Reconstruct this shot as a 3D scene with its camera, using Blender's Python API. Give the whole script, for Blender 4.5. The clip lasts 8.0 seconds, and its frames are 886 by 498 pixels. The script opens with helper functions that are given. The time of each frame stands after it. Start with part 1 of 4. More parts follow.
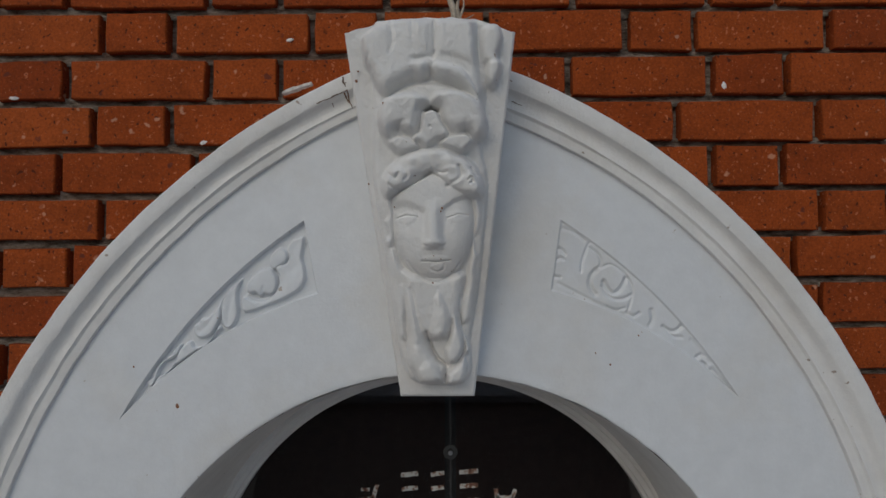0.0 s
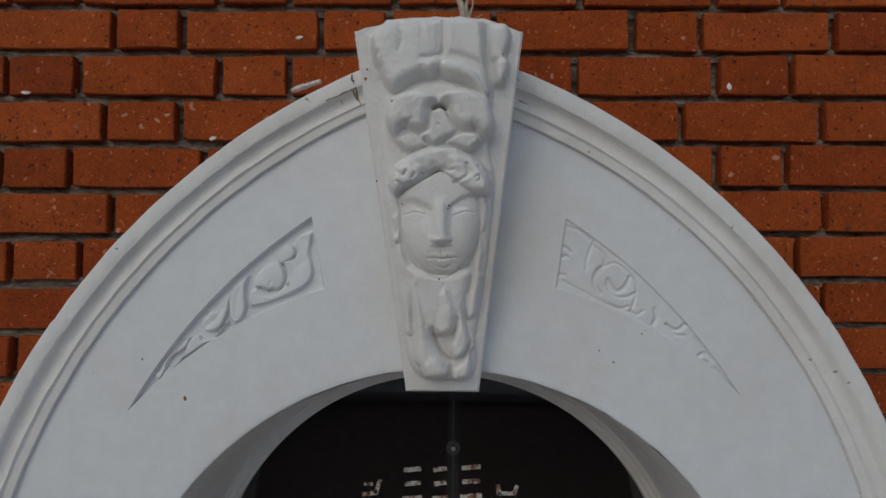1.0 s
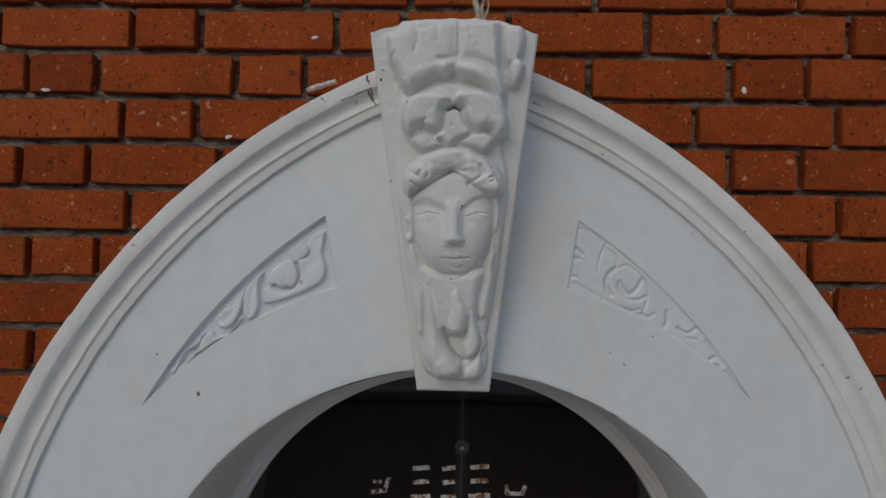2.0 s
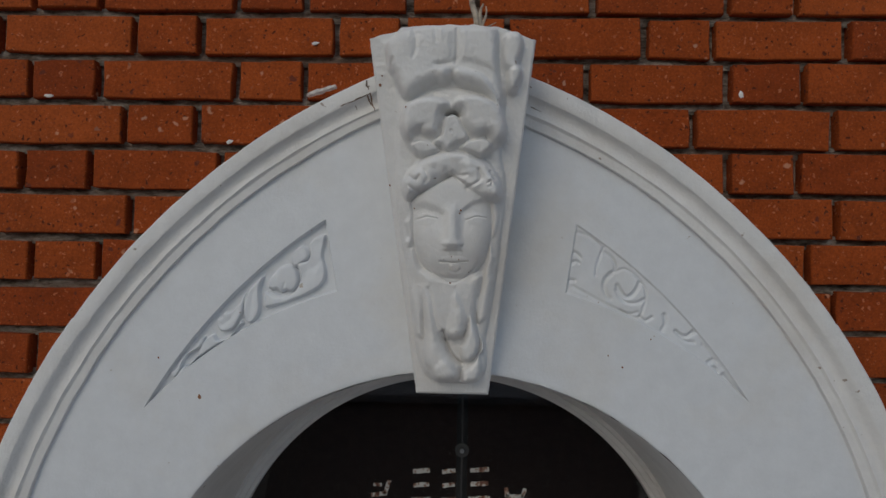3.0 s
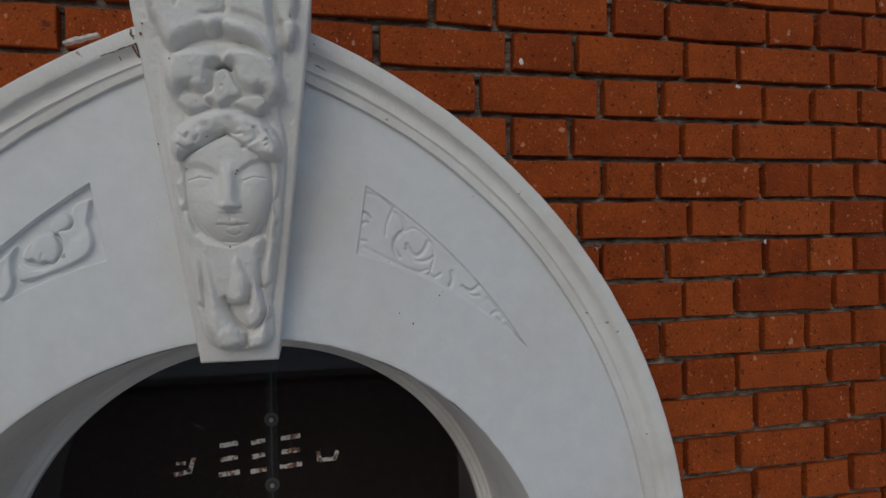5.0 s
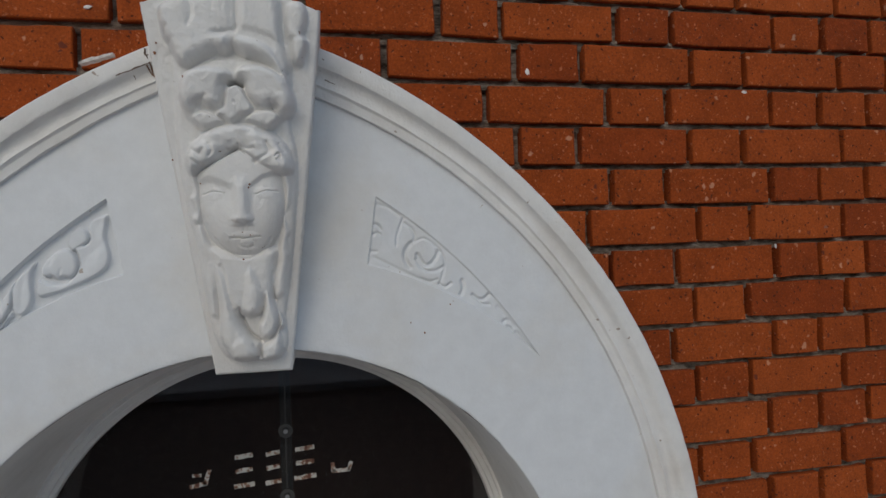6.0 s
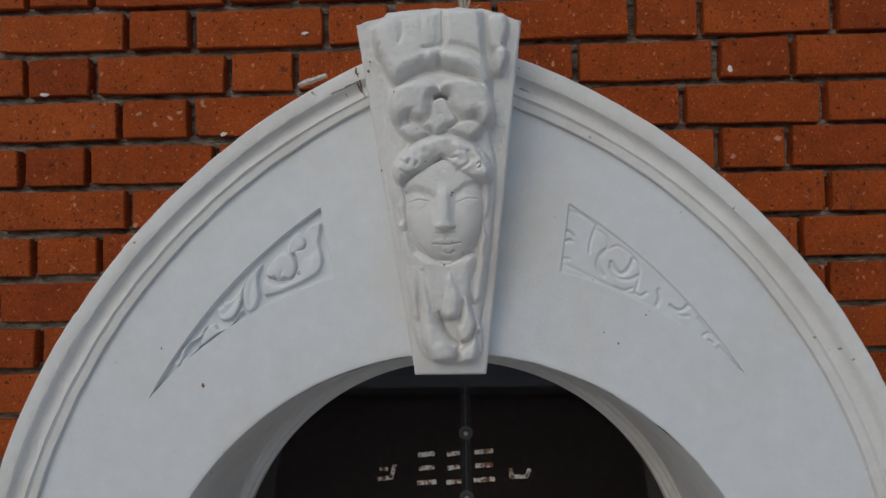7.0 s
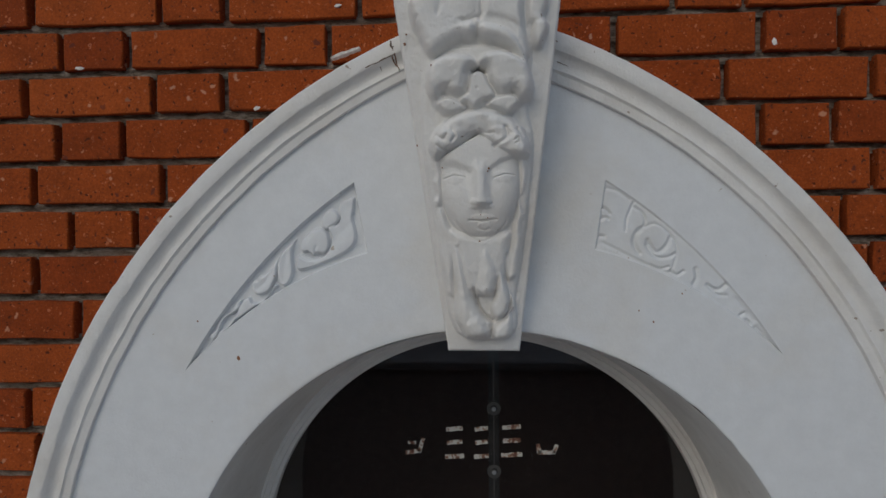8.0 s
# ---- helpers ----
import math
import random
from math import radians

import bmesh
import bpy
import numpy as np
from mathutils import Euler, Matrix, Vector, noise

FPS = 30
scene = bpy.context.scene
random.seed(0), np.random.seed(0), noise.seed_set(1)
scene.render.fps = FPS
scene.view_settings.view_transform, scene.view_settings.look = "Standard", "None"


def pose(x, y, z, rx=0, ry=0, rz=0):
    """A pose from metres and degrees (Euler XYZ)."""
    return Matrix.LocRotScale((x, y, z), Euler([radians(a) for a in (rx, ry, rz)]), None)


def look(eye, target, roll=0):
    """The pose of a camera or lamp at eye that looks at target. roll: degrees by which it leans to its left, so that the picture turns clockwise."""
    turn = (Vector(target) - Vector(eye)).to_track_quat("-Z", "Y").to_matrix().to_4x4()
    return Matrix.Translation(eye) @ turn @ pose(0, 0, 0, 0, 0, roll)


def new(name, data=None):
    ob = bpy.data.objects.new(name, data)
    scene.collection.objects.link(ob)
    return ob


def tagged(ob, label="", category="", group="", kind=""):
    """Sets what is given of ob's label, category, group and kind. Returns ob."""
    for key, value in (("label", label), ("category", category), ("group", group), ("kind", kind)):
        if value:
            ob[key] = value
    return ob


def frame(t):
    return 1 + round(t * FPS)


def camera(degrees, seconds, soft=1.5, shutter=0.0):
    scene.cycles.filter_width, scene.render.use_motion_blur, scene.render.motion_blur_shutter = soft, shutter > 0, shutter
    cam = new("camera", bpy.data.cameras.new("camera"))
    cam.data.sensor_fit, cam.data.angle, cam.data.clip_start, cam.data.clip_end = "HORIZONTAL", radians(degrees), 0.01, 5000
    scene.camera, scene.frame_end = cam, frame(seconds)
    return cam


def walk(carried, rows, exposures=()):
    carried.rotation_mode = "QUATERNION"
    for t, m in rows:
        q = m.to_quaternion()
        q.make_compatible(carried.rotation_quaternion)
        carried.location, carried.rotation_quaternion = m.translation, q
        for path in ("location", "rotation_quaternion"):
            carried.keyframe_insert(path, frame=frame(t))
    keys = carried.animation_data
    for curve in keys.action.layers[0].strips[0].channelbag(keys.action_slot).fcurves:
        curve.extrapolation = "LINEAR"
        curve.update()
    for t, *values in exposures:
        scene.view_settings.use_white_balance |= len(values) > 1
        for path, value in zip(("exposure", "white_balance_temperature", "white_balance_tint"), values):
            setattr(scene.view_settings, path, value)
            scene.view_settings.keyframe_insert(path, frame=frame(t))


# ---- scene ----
cam = camera(71.5, 8.0)
PATH = [
    (0, (0.024, -1.079, 2.76), (0.017, 0.919, 2.839), -0.3),
    (0.5, (0.018, -1.085, 2.76), (0.019, 0.914, 2.832), 0.6),
    (1, (0.016, -1.09, 2.757), (0.004, 0.909, 2.831), 0.3),
    (1.5, (0.01, -1.092, 2.758), (-0.026, 0.906, 2.825), 1.0),
    (3, (0.015, -1.104, 2.759), (-0.032, 0.894, 2.841), 1.0),
    (3.5, (0.033, -1.105, 2.755), (0.064, 0.893, 2.83), 1.6),
    (3.9, (0.051, -1.11, 2.761), (0.255, 0.879, 2.795), 2.3),
    (4, (0.066, -1.102, 2.762), (0.314, 0.883, 2.771), 1.7),
    (4.2, (0.104, -1.105, 2.753), (0.407, 0.872, 2.762), 0.4),
    (4.5, (0.116, -1.113, 2.746), (0.528, 0.844, 2.744), -0.6),
    (4.7, (0.123, -1.111, 2.745), (0.558, 0.842, 2.723), -0.6),
    (5.8, (0.122, -1.12, 2.735), (0.527, 0.838, 2.769), -1.8),
    (6, (0.121, -1.122, 2.739), (0.52, 0.837, 2.764), -1.8),
    (6.2, (0.121, -1.122, 2.733), (0.468, 0.846, 2.815), -2.4),
    (6.5, (0.097, -1.115, 2.74), (0.366, 0.866, 2.78), -3.1),
    (6.8, (0.061, -1.114, 2.726), (0.048, 0.886, 2.785), -2.5),
    (7, (0.037, -1.115, 2.742), (-0.031, 0.883, 2.799), -0.9),
    (7.5, (0.012, -1.111, 2.743), (-0.115, 0.883, 2.814), 0.2),
    (8, (0.008, -1.111, 2.742), (-0.119, 0.885, 2.723), -0.4),
]
EXPOSURES = [(t, stops - 0.10, 6080, 5) for t, stops in ((0.0, 0.05), (1.5, 0.05), (3.5, -0.03), (4.6, -0.05), (5.8, 0.25), (6.5, 0.33), (7.0, 0.25), (7.5, 0.17), (8.0, 0.08))]
walk(cam, [(t, look(eye, target, roll)) for t, eye, target, roll in PATH], EXPOSURES)
# ---- light ----
world = bpy.data.worlds.new("overcast_sky")
scene.world = world
world.use_nodes = True
wn = world.node_tree
sky = wn.nodes.new("ShaderNodeTexSky")
sky.sky_type, sky.sun_disc = "NISHITA", False
sky.sun_elevation, sky.sun_rotation = radians(36), radians(205)
sky.air_density, sky.dust_density = 1.2, 3.0
wn.links.new(sky.outputs["Color"], wn.nodes["Background"].inputs["Color"])
wn.nodes["Background"].inputs["Strength"].default_value = 0.082

sun = new("sun", bpy.data.lights.new("sun", "SUN"))
sun.data.energy, sun.data.angle, sun.data.color = 0.44, radians(110), (0.97, 0.97, 1.0)
sun.matrix_world = look((-2.3, -8.0, 4.2), (0, 0, 0))


# ---- materials ----
def material(name, rough=0.6, metal=0.0):
    m = bpy.data.materials.new(name)
    m.use_nodes = True
    nt = m.node_tree
    b = nt.nodes["Principled BSDF"]
    b.inputs["Roughness"].default_value, b.inputs["Metallic"].default_value = rough, metal
    return m, nt, b


def node(nt, kind, **values):
    n = nt.nodes.new(kind)
    for k, v in values.items():
        n.inputs[k].default_value = v
    return n


def coords(nt, scale=(1, 1, 1)):
    tc = nt.nodes.new("ShaderNodeTexCoord")
    mp = nt.nodes.new("ShaderNodeMapping")
    mp.inputs["Scale"].default_value = scale
    nt.links.new(tc.outputs["Object"], mp.inputs["Vector"])
    return mp.outputs["Vector"]


def noise_of(nt, vec, scale, detail=4.0, rough=0.55):
    n = node(nt, "ShaderNodeTexNoise", Scale=scale, Detail=detail, Roughness=rough)
    nt.links.new(vec, n.inputs["Vector"])
    return n.outputs["Fac"]


def ramp(nt, fac, stops):
    r = nt.nodes.new("ShaderNodeValToRGB")
    e = r.color_ramp.elements
    while len(e) < len(stops):
        e.new(0.5)
    for el, (p, c) in zip(e, stops):
        el.position, el.color = p, (*c, 1) if len(c) == 3 else c
    nt.links.new(fac, r.inputs["Fac"])
    return r.outputs["Color"]


def grey(v):
    return (v, v, v)


def mix(nt, fac, a, b, how="MIX"):
    n = nt.nodes.new("ShaderNodeMix")
    n.data_type, n.blend_type = "RGBA", how
    for sock, v in ((n.inputs["Factor"], fac), (n.inputs["A"], a), (n.inputs["B"], b)):
        if isinstance(v, (int, float)):
            sock.default_value = v
        elif isinstance(v, tuple):
            sock.default_value = (*v, 1)
        else:
            nt.links.new(v, sock)
    return n.outputs["Result"]


def bump(nt, b, height, strength, distance):
    n = node(nt, "ShaderNodeBump", Strength=strength, Distance=distance)
    nt.links.new(height, n.inputs["Height"])
    nt.links.new(n.outputs["Normal"], b.inputs["Normal"])


def painted(name, base, stain, dirt, rough, stain_low=0.52, grain=0.5):
    """Brushed masonry paint: broad stains, small dirt flecks, a fine brushed and sandy grain."""
    m, nt, b = material(name, rough)
    v = coords(nt)
    broad = ramp(nt, noise_of(nt, v, 3.1, 5, 0.6), [(stain_low, grey(0)), (0.78, grey(1))])
    col = mix(nt, broad, base, stain)
    mott = ramp(nt, noise_of(nt, v, 26, 5, 0.65), [(0.35, grey(0.93)), (0.7, grey(1.0))])
    col = mix(nt, 1.0, col, mott, "MULTIPLY")
    fleck = ramp(nt, noise_of(nt, v, 62, 2, 0.5), [(0.745, grey(0)), (0.775, grey(0.75))])
    col = mix(nt, fleck, col, dirt)
    nt.links.new(col, b.inputs["Base Color"])
    h1 = noise_of(nt, coords(nt, (1.0, 1.0, 0.8)), 170, 5, 0.7)
    h2 = noise_of(nt, v, 18, 4, 0.5)
    h = mix(nt, 0.55, h1, h2)
    bump(nt, b, h, grain, 0.0040)
    rr = ramp(nt, noise_of(nt, v, 12, 4), [(0.3, grey(rough - 0.1)), (0.7, grey(rough + 0.12))])
    nt.links.new(rr, b.inputs["Roughness"])
    return m


WHITE = painted("white_masonry_paint", (0.725, 0.745, 0.77), (0.69, 0.67, 0.635), (0.36, 0.29, 0.22), 0.5, 0.50, 0.55)
CREAM = painted("aged_cream_paint", (0.775, 0.765, 0.75), (0.65, 0.605, 0.55), (0.26, 0.19, 0.13), 0.55, 0.50, 1.0)
SOFFIT = painted("weathered_soffit_paint", (0.80, 0.78, 0.75), (0.64, 0.61, 0.57), (0.25, 0.2, 0.16), 0.6, 0.42, 0.4)


def brick_material():
    m, nt, b = material("orange_red_fired_brick", 0.9)
    b.inputs["Specular IOR Level"].default_value = 0.2
    tc = nt.nodes.new("ShaderNodeTexCoord")
    info = nt.nodes.new("ShaderNodeObjectInfo")
    shift = nt.nodes.new("ShaderNodeVectorMath")
    shift.operation = "MULTIPLY_ADD"
    shift.inputs[1].default_value = (7.3, 5.1, 9.7)
    nt.links.new(info.outputs["Random"], shift.inputs[0])
    nt.links.new(tc.outputs["Object"], shift.inputs[2])
    v = shift.outputs["Vector"]
    tone = ramp(nt, info.outputs["Random"], [(0.0, (0.265, 0.047, 0.0075)), (0.3, (0.320, 0.061, 0.0090)), (0.75, (0.350, 0.070, 0.0110)), (1.0, (0.395, 0.083, 0.014))])
    cloud = ramp(nt, noise_of(nt, v, 14, 5, 0.6), [(0.3, grey(0.78)), (0.72, grey(1.12))])
    col = mix(nt, 1.0, tone, cloud, "MULTIPLY")
    fine = ramp(nt, noise_of(nt, v, 210, 3, 0.6), [(0.3, grey(0.72)), (0.7, grey(1.12))])
    col = mix(nt, 1.0, col, fine, "MULTIPLY")
    # dark iron spots and pale chamotte grains, a few millimetres each
    warp = node(nt, "ShaderNodeTexNoise", Scale=55.0, Detail=2.0)
    nt.links.new(v, warp.inputs["Vector"])
    bent = nt.nodes.new("ShaderNodeVectorMath")
    bent.operation = "MULTIPLY_ADD"
    bent.inputs[1].default_value = (0.022, 0.022, 0.022)
    nt.links.new(warp.outputs["Color"], bent.inputs[0])
    nt.links.new(v, bent.inputs[2])
    spots = node(nt, "ShaderNodeTexVoronoi", Scale=120.0, Randomness=1.0)
    nt.links.new(bent.outputs["Vector"], spots.inputs["Vector"])
    near = ramp(nt, spots.outputs["Distance"], [(0.27, grey(1)), (0.37, grey(0))])
    sep = nt.nodes.new("ShaderNodeSeparateColor")
    nt.links.new(spots.outputs["Color"], sep.inputs["Color"])
    few_dark = ramp(nt, sep.outputs["Red"], [(0.84, grey(0)), (0.90, grey(0.9))])
    few_pale = ramp(nt, sep.outputs["Green"], [(0.84, grey(0)), (0.92, grey(0.5))])
    col = mix(nt, mix(nt, 1.0, near, few_pale, "MULTIPLY"), col, (0.62, 0.22, 0.10))
    col = mix(nt, mix(nt, 1.0, near, few_dark, "MULTIPLY"), col, (0.085, 0.020, 0.008))
    tiny = node(nt, "ShaderNodeTexVoronoi", Scale=290.0, Randomness=1.0)
    nt.links.new(bent.outputs["Vector"], tiny.inputs["Vector"])
    sep3 = nt.nodes.new("ShaderNodeSeparateColor")
    nt.links.new(tiny.outputs["Color"], sep3.inputs["Color"])
    pit = mix(nt, 1.0, ramp(nt, tiny.outputs["Distance"], [(0.25, grey(1)), (0.4, grey(0))]), ramp(nt, sep3.outputs["Red"], [(0.80, grey(0)), (0.90, grey(0.75))]), "MULTIPLY")
    col = mix(nt, pit, col, (0.11, 0.03, 0.016))
    grain = mix(nt, 1.0, ramp(nt, tiny.outputs["Distance"], [(0.25, grey(1)), (0.4, grey(0))]), ramp(nt, sep3.outputs["Green"], [(0.86, grey(0)), (0.94, grey(0.5))]), "MULTIPLY")
    col = mix(nt, grain, col, (0.55, 0.19, 0.075))
    big = node(nt, "ShaderNodeTexVoronoi", Scale=42.0, Randomness=1.0)
    nt.links.new(bent.outputs["Vector"], big.inputs["Vector"])
    sep2 = nt.nodes.new("ShaderNodeSeparateColor")
    nt.links.new(big.outputs["Color"], sep2.inputs["Color"])
    bn = ramp(nt, big.outputs["Distance"], [(0.15, grey(1)), (0.25, grey(0))])
    bf = ramp(nt, sep2.outputs["Red"], [(0.9, grey(0)), (0.92, grey(0.85))])
    col = mix(nt, mix(nt, 1.0, bn, bf, "MULTIPLY"), col, (0.12, 0.032, 0.02))
    bf2 = ramp(nt, sep2.outputs["Green"], [(0.88, grey(0)), (0.92, grey(0.55))])
    col = mix(nt, mix(nt, 1.0, bn, bf2, "MULTIPLY"), col, (0.66, 0.36, 0.22))
    nt.links.new(col, b.inputs["Base Color"])
    h = mix(nt, 0.5, noise_of(nt, v, 260, 5, 0.8), noise_of(nt, v, 45, 5, 0.65))
    h = mix(nt, mix(nt, 1.0, near, few_dark, "MULTIPLY"), h, grey(0.1))
    bump(nt, b, h, 0.9, 0.004)
    return m


BRICK = brick_material()


def mortar_material():
    m, nt, b = material("grey_cement_mortar", 0.9)
    v = coords(nt, (0.45, 1.0, 1.3))
    col = ramp(nt, noise_of(nt, v, 60, 6, 0.7), [(0.33, (0.05, 0.034, 0.025)), (0.46, (0.24, 0.19, 0.145)), (0.66, (0.60, 0.52, 0.44))])
    stain = ramp(nt, noise_of(nt, v, 7, 4, 0.6), [(0.5, grey(0)), (0.75, grey(0.75))])
    col = mix(nt, stain, col, (0.20, 0.095, 0.055))
    nt.links.new(col, b.inputs["Base Color"])
    bump(nt, b, noise_of(nt, v, 85, 7, 0.8), 1.0, 0.014)
    return m


MORTAR = mortar_material()


def plain(name, col, rough=0.6, metal=0.0, var=0.15, scale=20.0):
    m, nt, b = material(name, rough, metal)
    v = coords(nt)
    k = ramp(nt, noise_of(nt, v, scale, 5, 0.6), [(0.3, grey(1 - var)), (0.7, grey(1 + var))])
    nt.links.new(mix(nt, 1.0, col, k, "MULTIPLY"), b.inputs["Base Color"])
    return m


def worn_paint():
    m, nt, b = material("flaking_sign_paint", 0.55)
    v = coords(nt)
    f = noise_of(nt, v, 55, 4, 0.65)
    nt.links.new(ramp(nt, f, [(0.40, (0.13, 0.045, 0.028)), (0.47, (0.30, 0.17, 0.11)), (0.53, (0.55, 0.53, 0.49)), (0.8, (0.68, 0.67, 0.63))]), b.inputs["Base Color"])
    bump(nt, b, f, 0.5, 0.001)
    return m


SIGN = worn_paint()
FLAKE = plain("white_paint_flake", (0.66, 0.62, 0.58), 0.7, 0, 0.25, 120)
TWIG = plain("dry_pale_stem", (0.40, 0.34, 0.27), 0.9, 0, 0.5, 90)
WEB = plain("grey_dusty_cobweb", (0.17, 0.125, 0.095), 0.95, 0, 0.4, 90)
GRIT = plain("rust_brown_grime", (0.20, 0.115, 0.07), 0.95, 0, 0.5, 200)
# the gloom behind the glass is put into this dark brown
ROOM = plain("unlit_room_brown", (0.085, 0.052, 0.045), 0.9)
STEEL = plain("dull_fixing_metal", (0.32, 0.33, 0.34), 0.45, 0.6)
FIN = plain("cloudy_glass_edge", (0.042, 0.042, 0.043), 0.35, 0, 0.3, 9)
SEAL = plain("clear_grey_sealant", (0.045, 0.044, 0.043), 0.5)
PAVING = plain("grey_paving", (0.58, 0.56, 0.54), 0.9, 0, 0.3, 1.2)
ASPHALT = plain("dark_asphalt", (0.032, 0.025, 0.022), 0.9, 0, 0.3, 2.0)
KERB = plain("pale_kerb_stone", (0.3, 0.29, 0.28), 0.85)
FACADE = plain("brown_facade", (0.20, 0.145, 0.115), 0.85, 0, 0.25, 1.5)


def glass_material():
    m, nt, b = material("dusty_window_glass", 0.02)
    b.inputs["Base Color"].default_value = (0.80, 0.785, 0.77, 1)
    b.inputs["Transmission Weight"].default_value = 1.0
    b.inputs["IOR"].default_value = 1.45
    v = coords(nt)
    dust = node(nt, "ShaderNodeBsdfDiffuse", Color=(0.5, 0.47, 0.43, 1))
    cells = node(nt, "ShaderNodeTexVoronoi", Scale=190.0, Randomness=1.0)
    nt.links.new(v, cells.inputs["Vector"])
    pick = nt.nodes.new("ShaderNodeSeparateColor")
    nt.links.new(cells.outputs["Color"], pick.inputs["Color"])
    speck = mix(nt, 1.0, ramp(nt, cells.outputs["Distance"], [(0.16, grey(1)), (0.25, grey(0))]), ramp(nt, pick.outputs["Red"], [(0.70, grey(0)), (1.0, grey(0.5))]), "MULTIPLY")
    film = ramp(nt, noise_of(nt, v, 6, 4, 0.6), [(0.3, grey(0.0)), (0.75, grey(0.004))])
    fac = mix(nt, 1.0, speck, film, "ADD")
    sh = nt.nodes.new("ShaderNodeMixShader")
    nt.links.new(fac, sh.inputs["Fac"])
    nt.links.new(b.outputs["BSDF"], sh.inputs[1])
    nt.links.new(dust.outputs["BSDF"], sh.inputs[2])
    nt.links.new(sh.outputs["Shader"], nt.nodes["Material Output"].inputs["Surface"])
    return m


GLASS = glass_material()


# ---- mesh helpers ----
def thing(name, label, category, group="", kind="", at=(0, 0, 0)):
    ob = new(name)
    ob.location = at
    ob.empty_display_size = 0.05
    return tagged(ob, label, category, group, kind)


def mesh_of(name, verts, faces, mat, sharp=35.0):
    me = bpy.data.meshes.new(name)
    me.from_pydata([tuple(v) for v in verts], [], faces)
    me.materials.append(mat)
    me.validate()
    if sharp is not None:
        me.polygons.foreach_set("use_smooth", [True] * len(me.polygons))
        me.set_sharp_from_angle(angle=radians(sharp))
    me.update()
    return me


def part(name, verts, faces, mat, parent=None, label="", sharp=35.0):
    ob = new(name, mesh_of(name, verts, faces, mat, sharp))
    if parent is not None:
        ob.parent = parent
        ob.matrix_parent_inverse = Matrix.Translation(parent.location).inverted()
    return tagged(ob, label)


def sheet(P, flip=False, keep=None):
    """Vertices and quads of a grid of points, shape (n, m, 3)."""
    n, m = P.shape[:2]
    f = []
    for i in range(n - 1):
        for j in range(m - 1):
            if keep is not None and not keep(i, j):
                continue
            a, b, c, d = i * m + j, i * m + j + 1, (i + 1) * m + j + 1, (i + 1) * m + j
            f.append((d, c, b, a) if flip else (a, b, c, d))
    return P.reshape(-1, 3), f


def box(a, b):
    v = [(x, y, z) for x in (a[0], b[0]) for y in (a[1], b[1]) for z in (a[2], b[2])]
    return v, [(0, 1, 3, 2), (4, 6, 7, 5), (0, 4, 5, 1), (2, 3, 7, 6), (0, 2, 6, 4), (1, 5, 7, 3)]


def wave(x, z, seed=0.0):
    """A gentle hand-made unevenness, about -1 to 1."""
    return (np.sin(9.1 * x + 3.7 * z + seed) + np.sin(5.3 * z - 7.7 * x + 1.9 * seed) + 0.6 * np.sin(23 * x + 17 * z + 2.3 * seed) + 0.4 * np.sin(41 * z - 31 * x + seed)) / 3.0


# ---- plan of the arch ----
AX = 0.010                     # the axis of doorway and keystone
# outer, pointed curve, flank by flank: how far its centre lies beyond the axis, the centre's height, the radius
FLANK = {-1: (0.342, 1.988, 1.226), 1: (0.262, 2.065, 1.109)}
# the rim of the moulding, which widens towards the crown on one flank
RIM = {-1: FLANK[-1], 1: (0.276, 2.065, 1.123)}
SPRING, OFF = 2.02, 0.32       # centres of the carved panels' upper curve
O_Z, R_IN = 2.01, 0.575        # the round opening
R_PANEL_LOW, R_PANEL_UP = 0.745, {-1: 1.002, 1: 0.992}
WALL_Y, MORTAR_Y = 0.070, 0.0960
GLASS_Y = 0.400
K_LOW, K_TOP = 2.552, 3.138    # keystone
K_HALF_LOW, K_HALF_TOP = 0.0625, 0.1345


def ray_to_curve(theta, R, off=OFF, spring=SPRING):
    """From the centre of the opening outwards, the distance to the pointed curve of radius R."""
    b = off * np.sin(theta) + (O_Z - spring) * np.cos(theta)
    c = off ** 2 + (O_Z - spring) ** 2 - R ** 2
    return -b + np.sqrt(b * b - c)


def outline(inset, side, steps, top):
    """The pointed curve, drawn in by inset, from the ground up to the half-width top."""
    off, spring, R = FLANK[side]
    R -= inset
    pts = [(AX + side * (R - off), z) for z in np.linspace(0, spring, 8)[:-1]]
    for ph in np.linspace(0, math.acos((off + top) / R), steps):
        pts.append((AX + side * (R * math.cos(ph) - off), spring + R * math.sin(ph)))
    return pts


# ---- setting ----
tagged(part("ground", *box((-30, -30, -0.4), (30, 30, -0.12)), ASPHALT, sharp=None), "dark asphalt of the street", "ground", kind="structure")
tagged(part("pavement", *box((-30, -4.2, -0.13), (30, 0.30, 0.0)), PAVING, sharp=None), "grey pavement in front of the doorway", "pavement", kind="structure")
# unseen floor, added in the gloom colour to keep the glass dark
tagged(part("floor_inside", *box((-30, 0.302, -0.13), (30, 4.0, 0.0)), ROOM, sharp=None), "added floor behind the glass, coloured dark as if unlit", "floor", kind="structure")
tagged(part("kerb", *box((-30, -4.36, -0.13), (30, -4.203, 0.006)), KERB, sharp=None), "pale kerb along the pavement", "kerb", kind="structure")

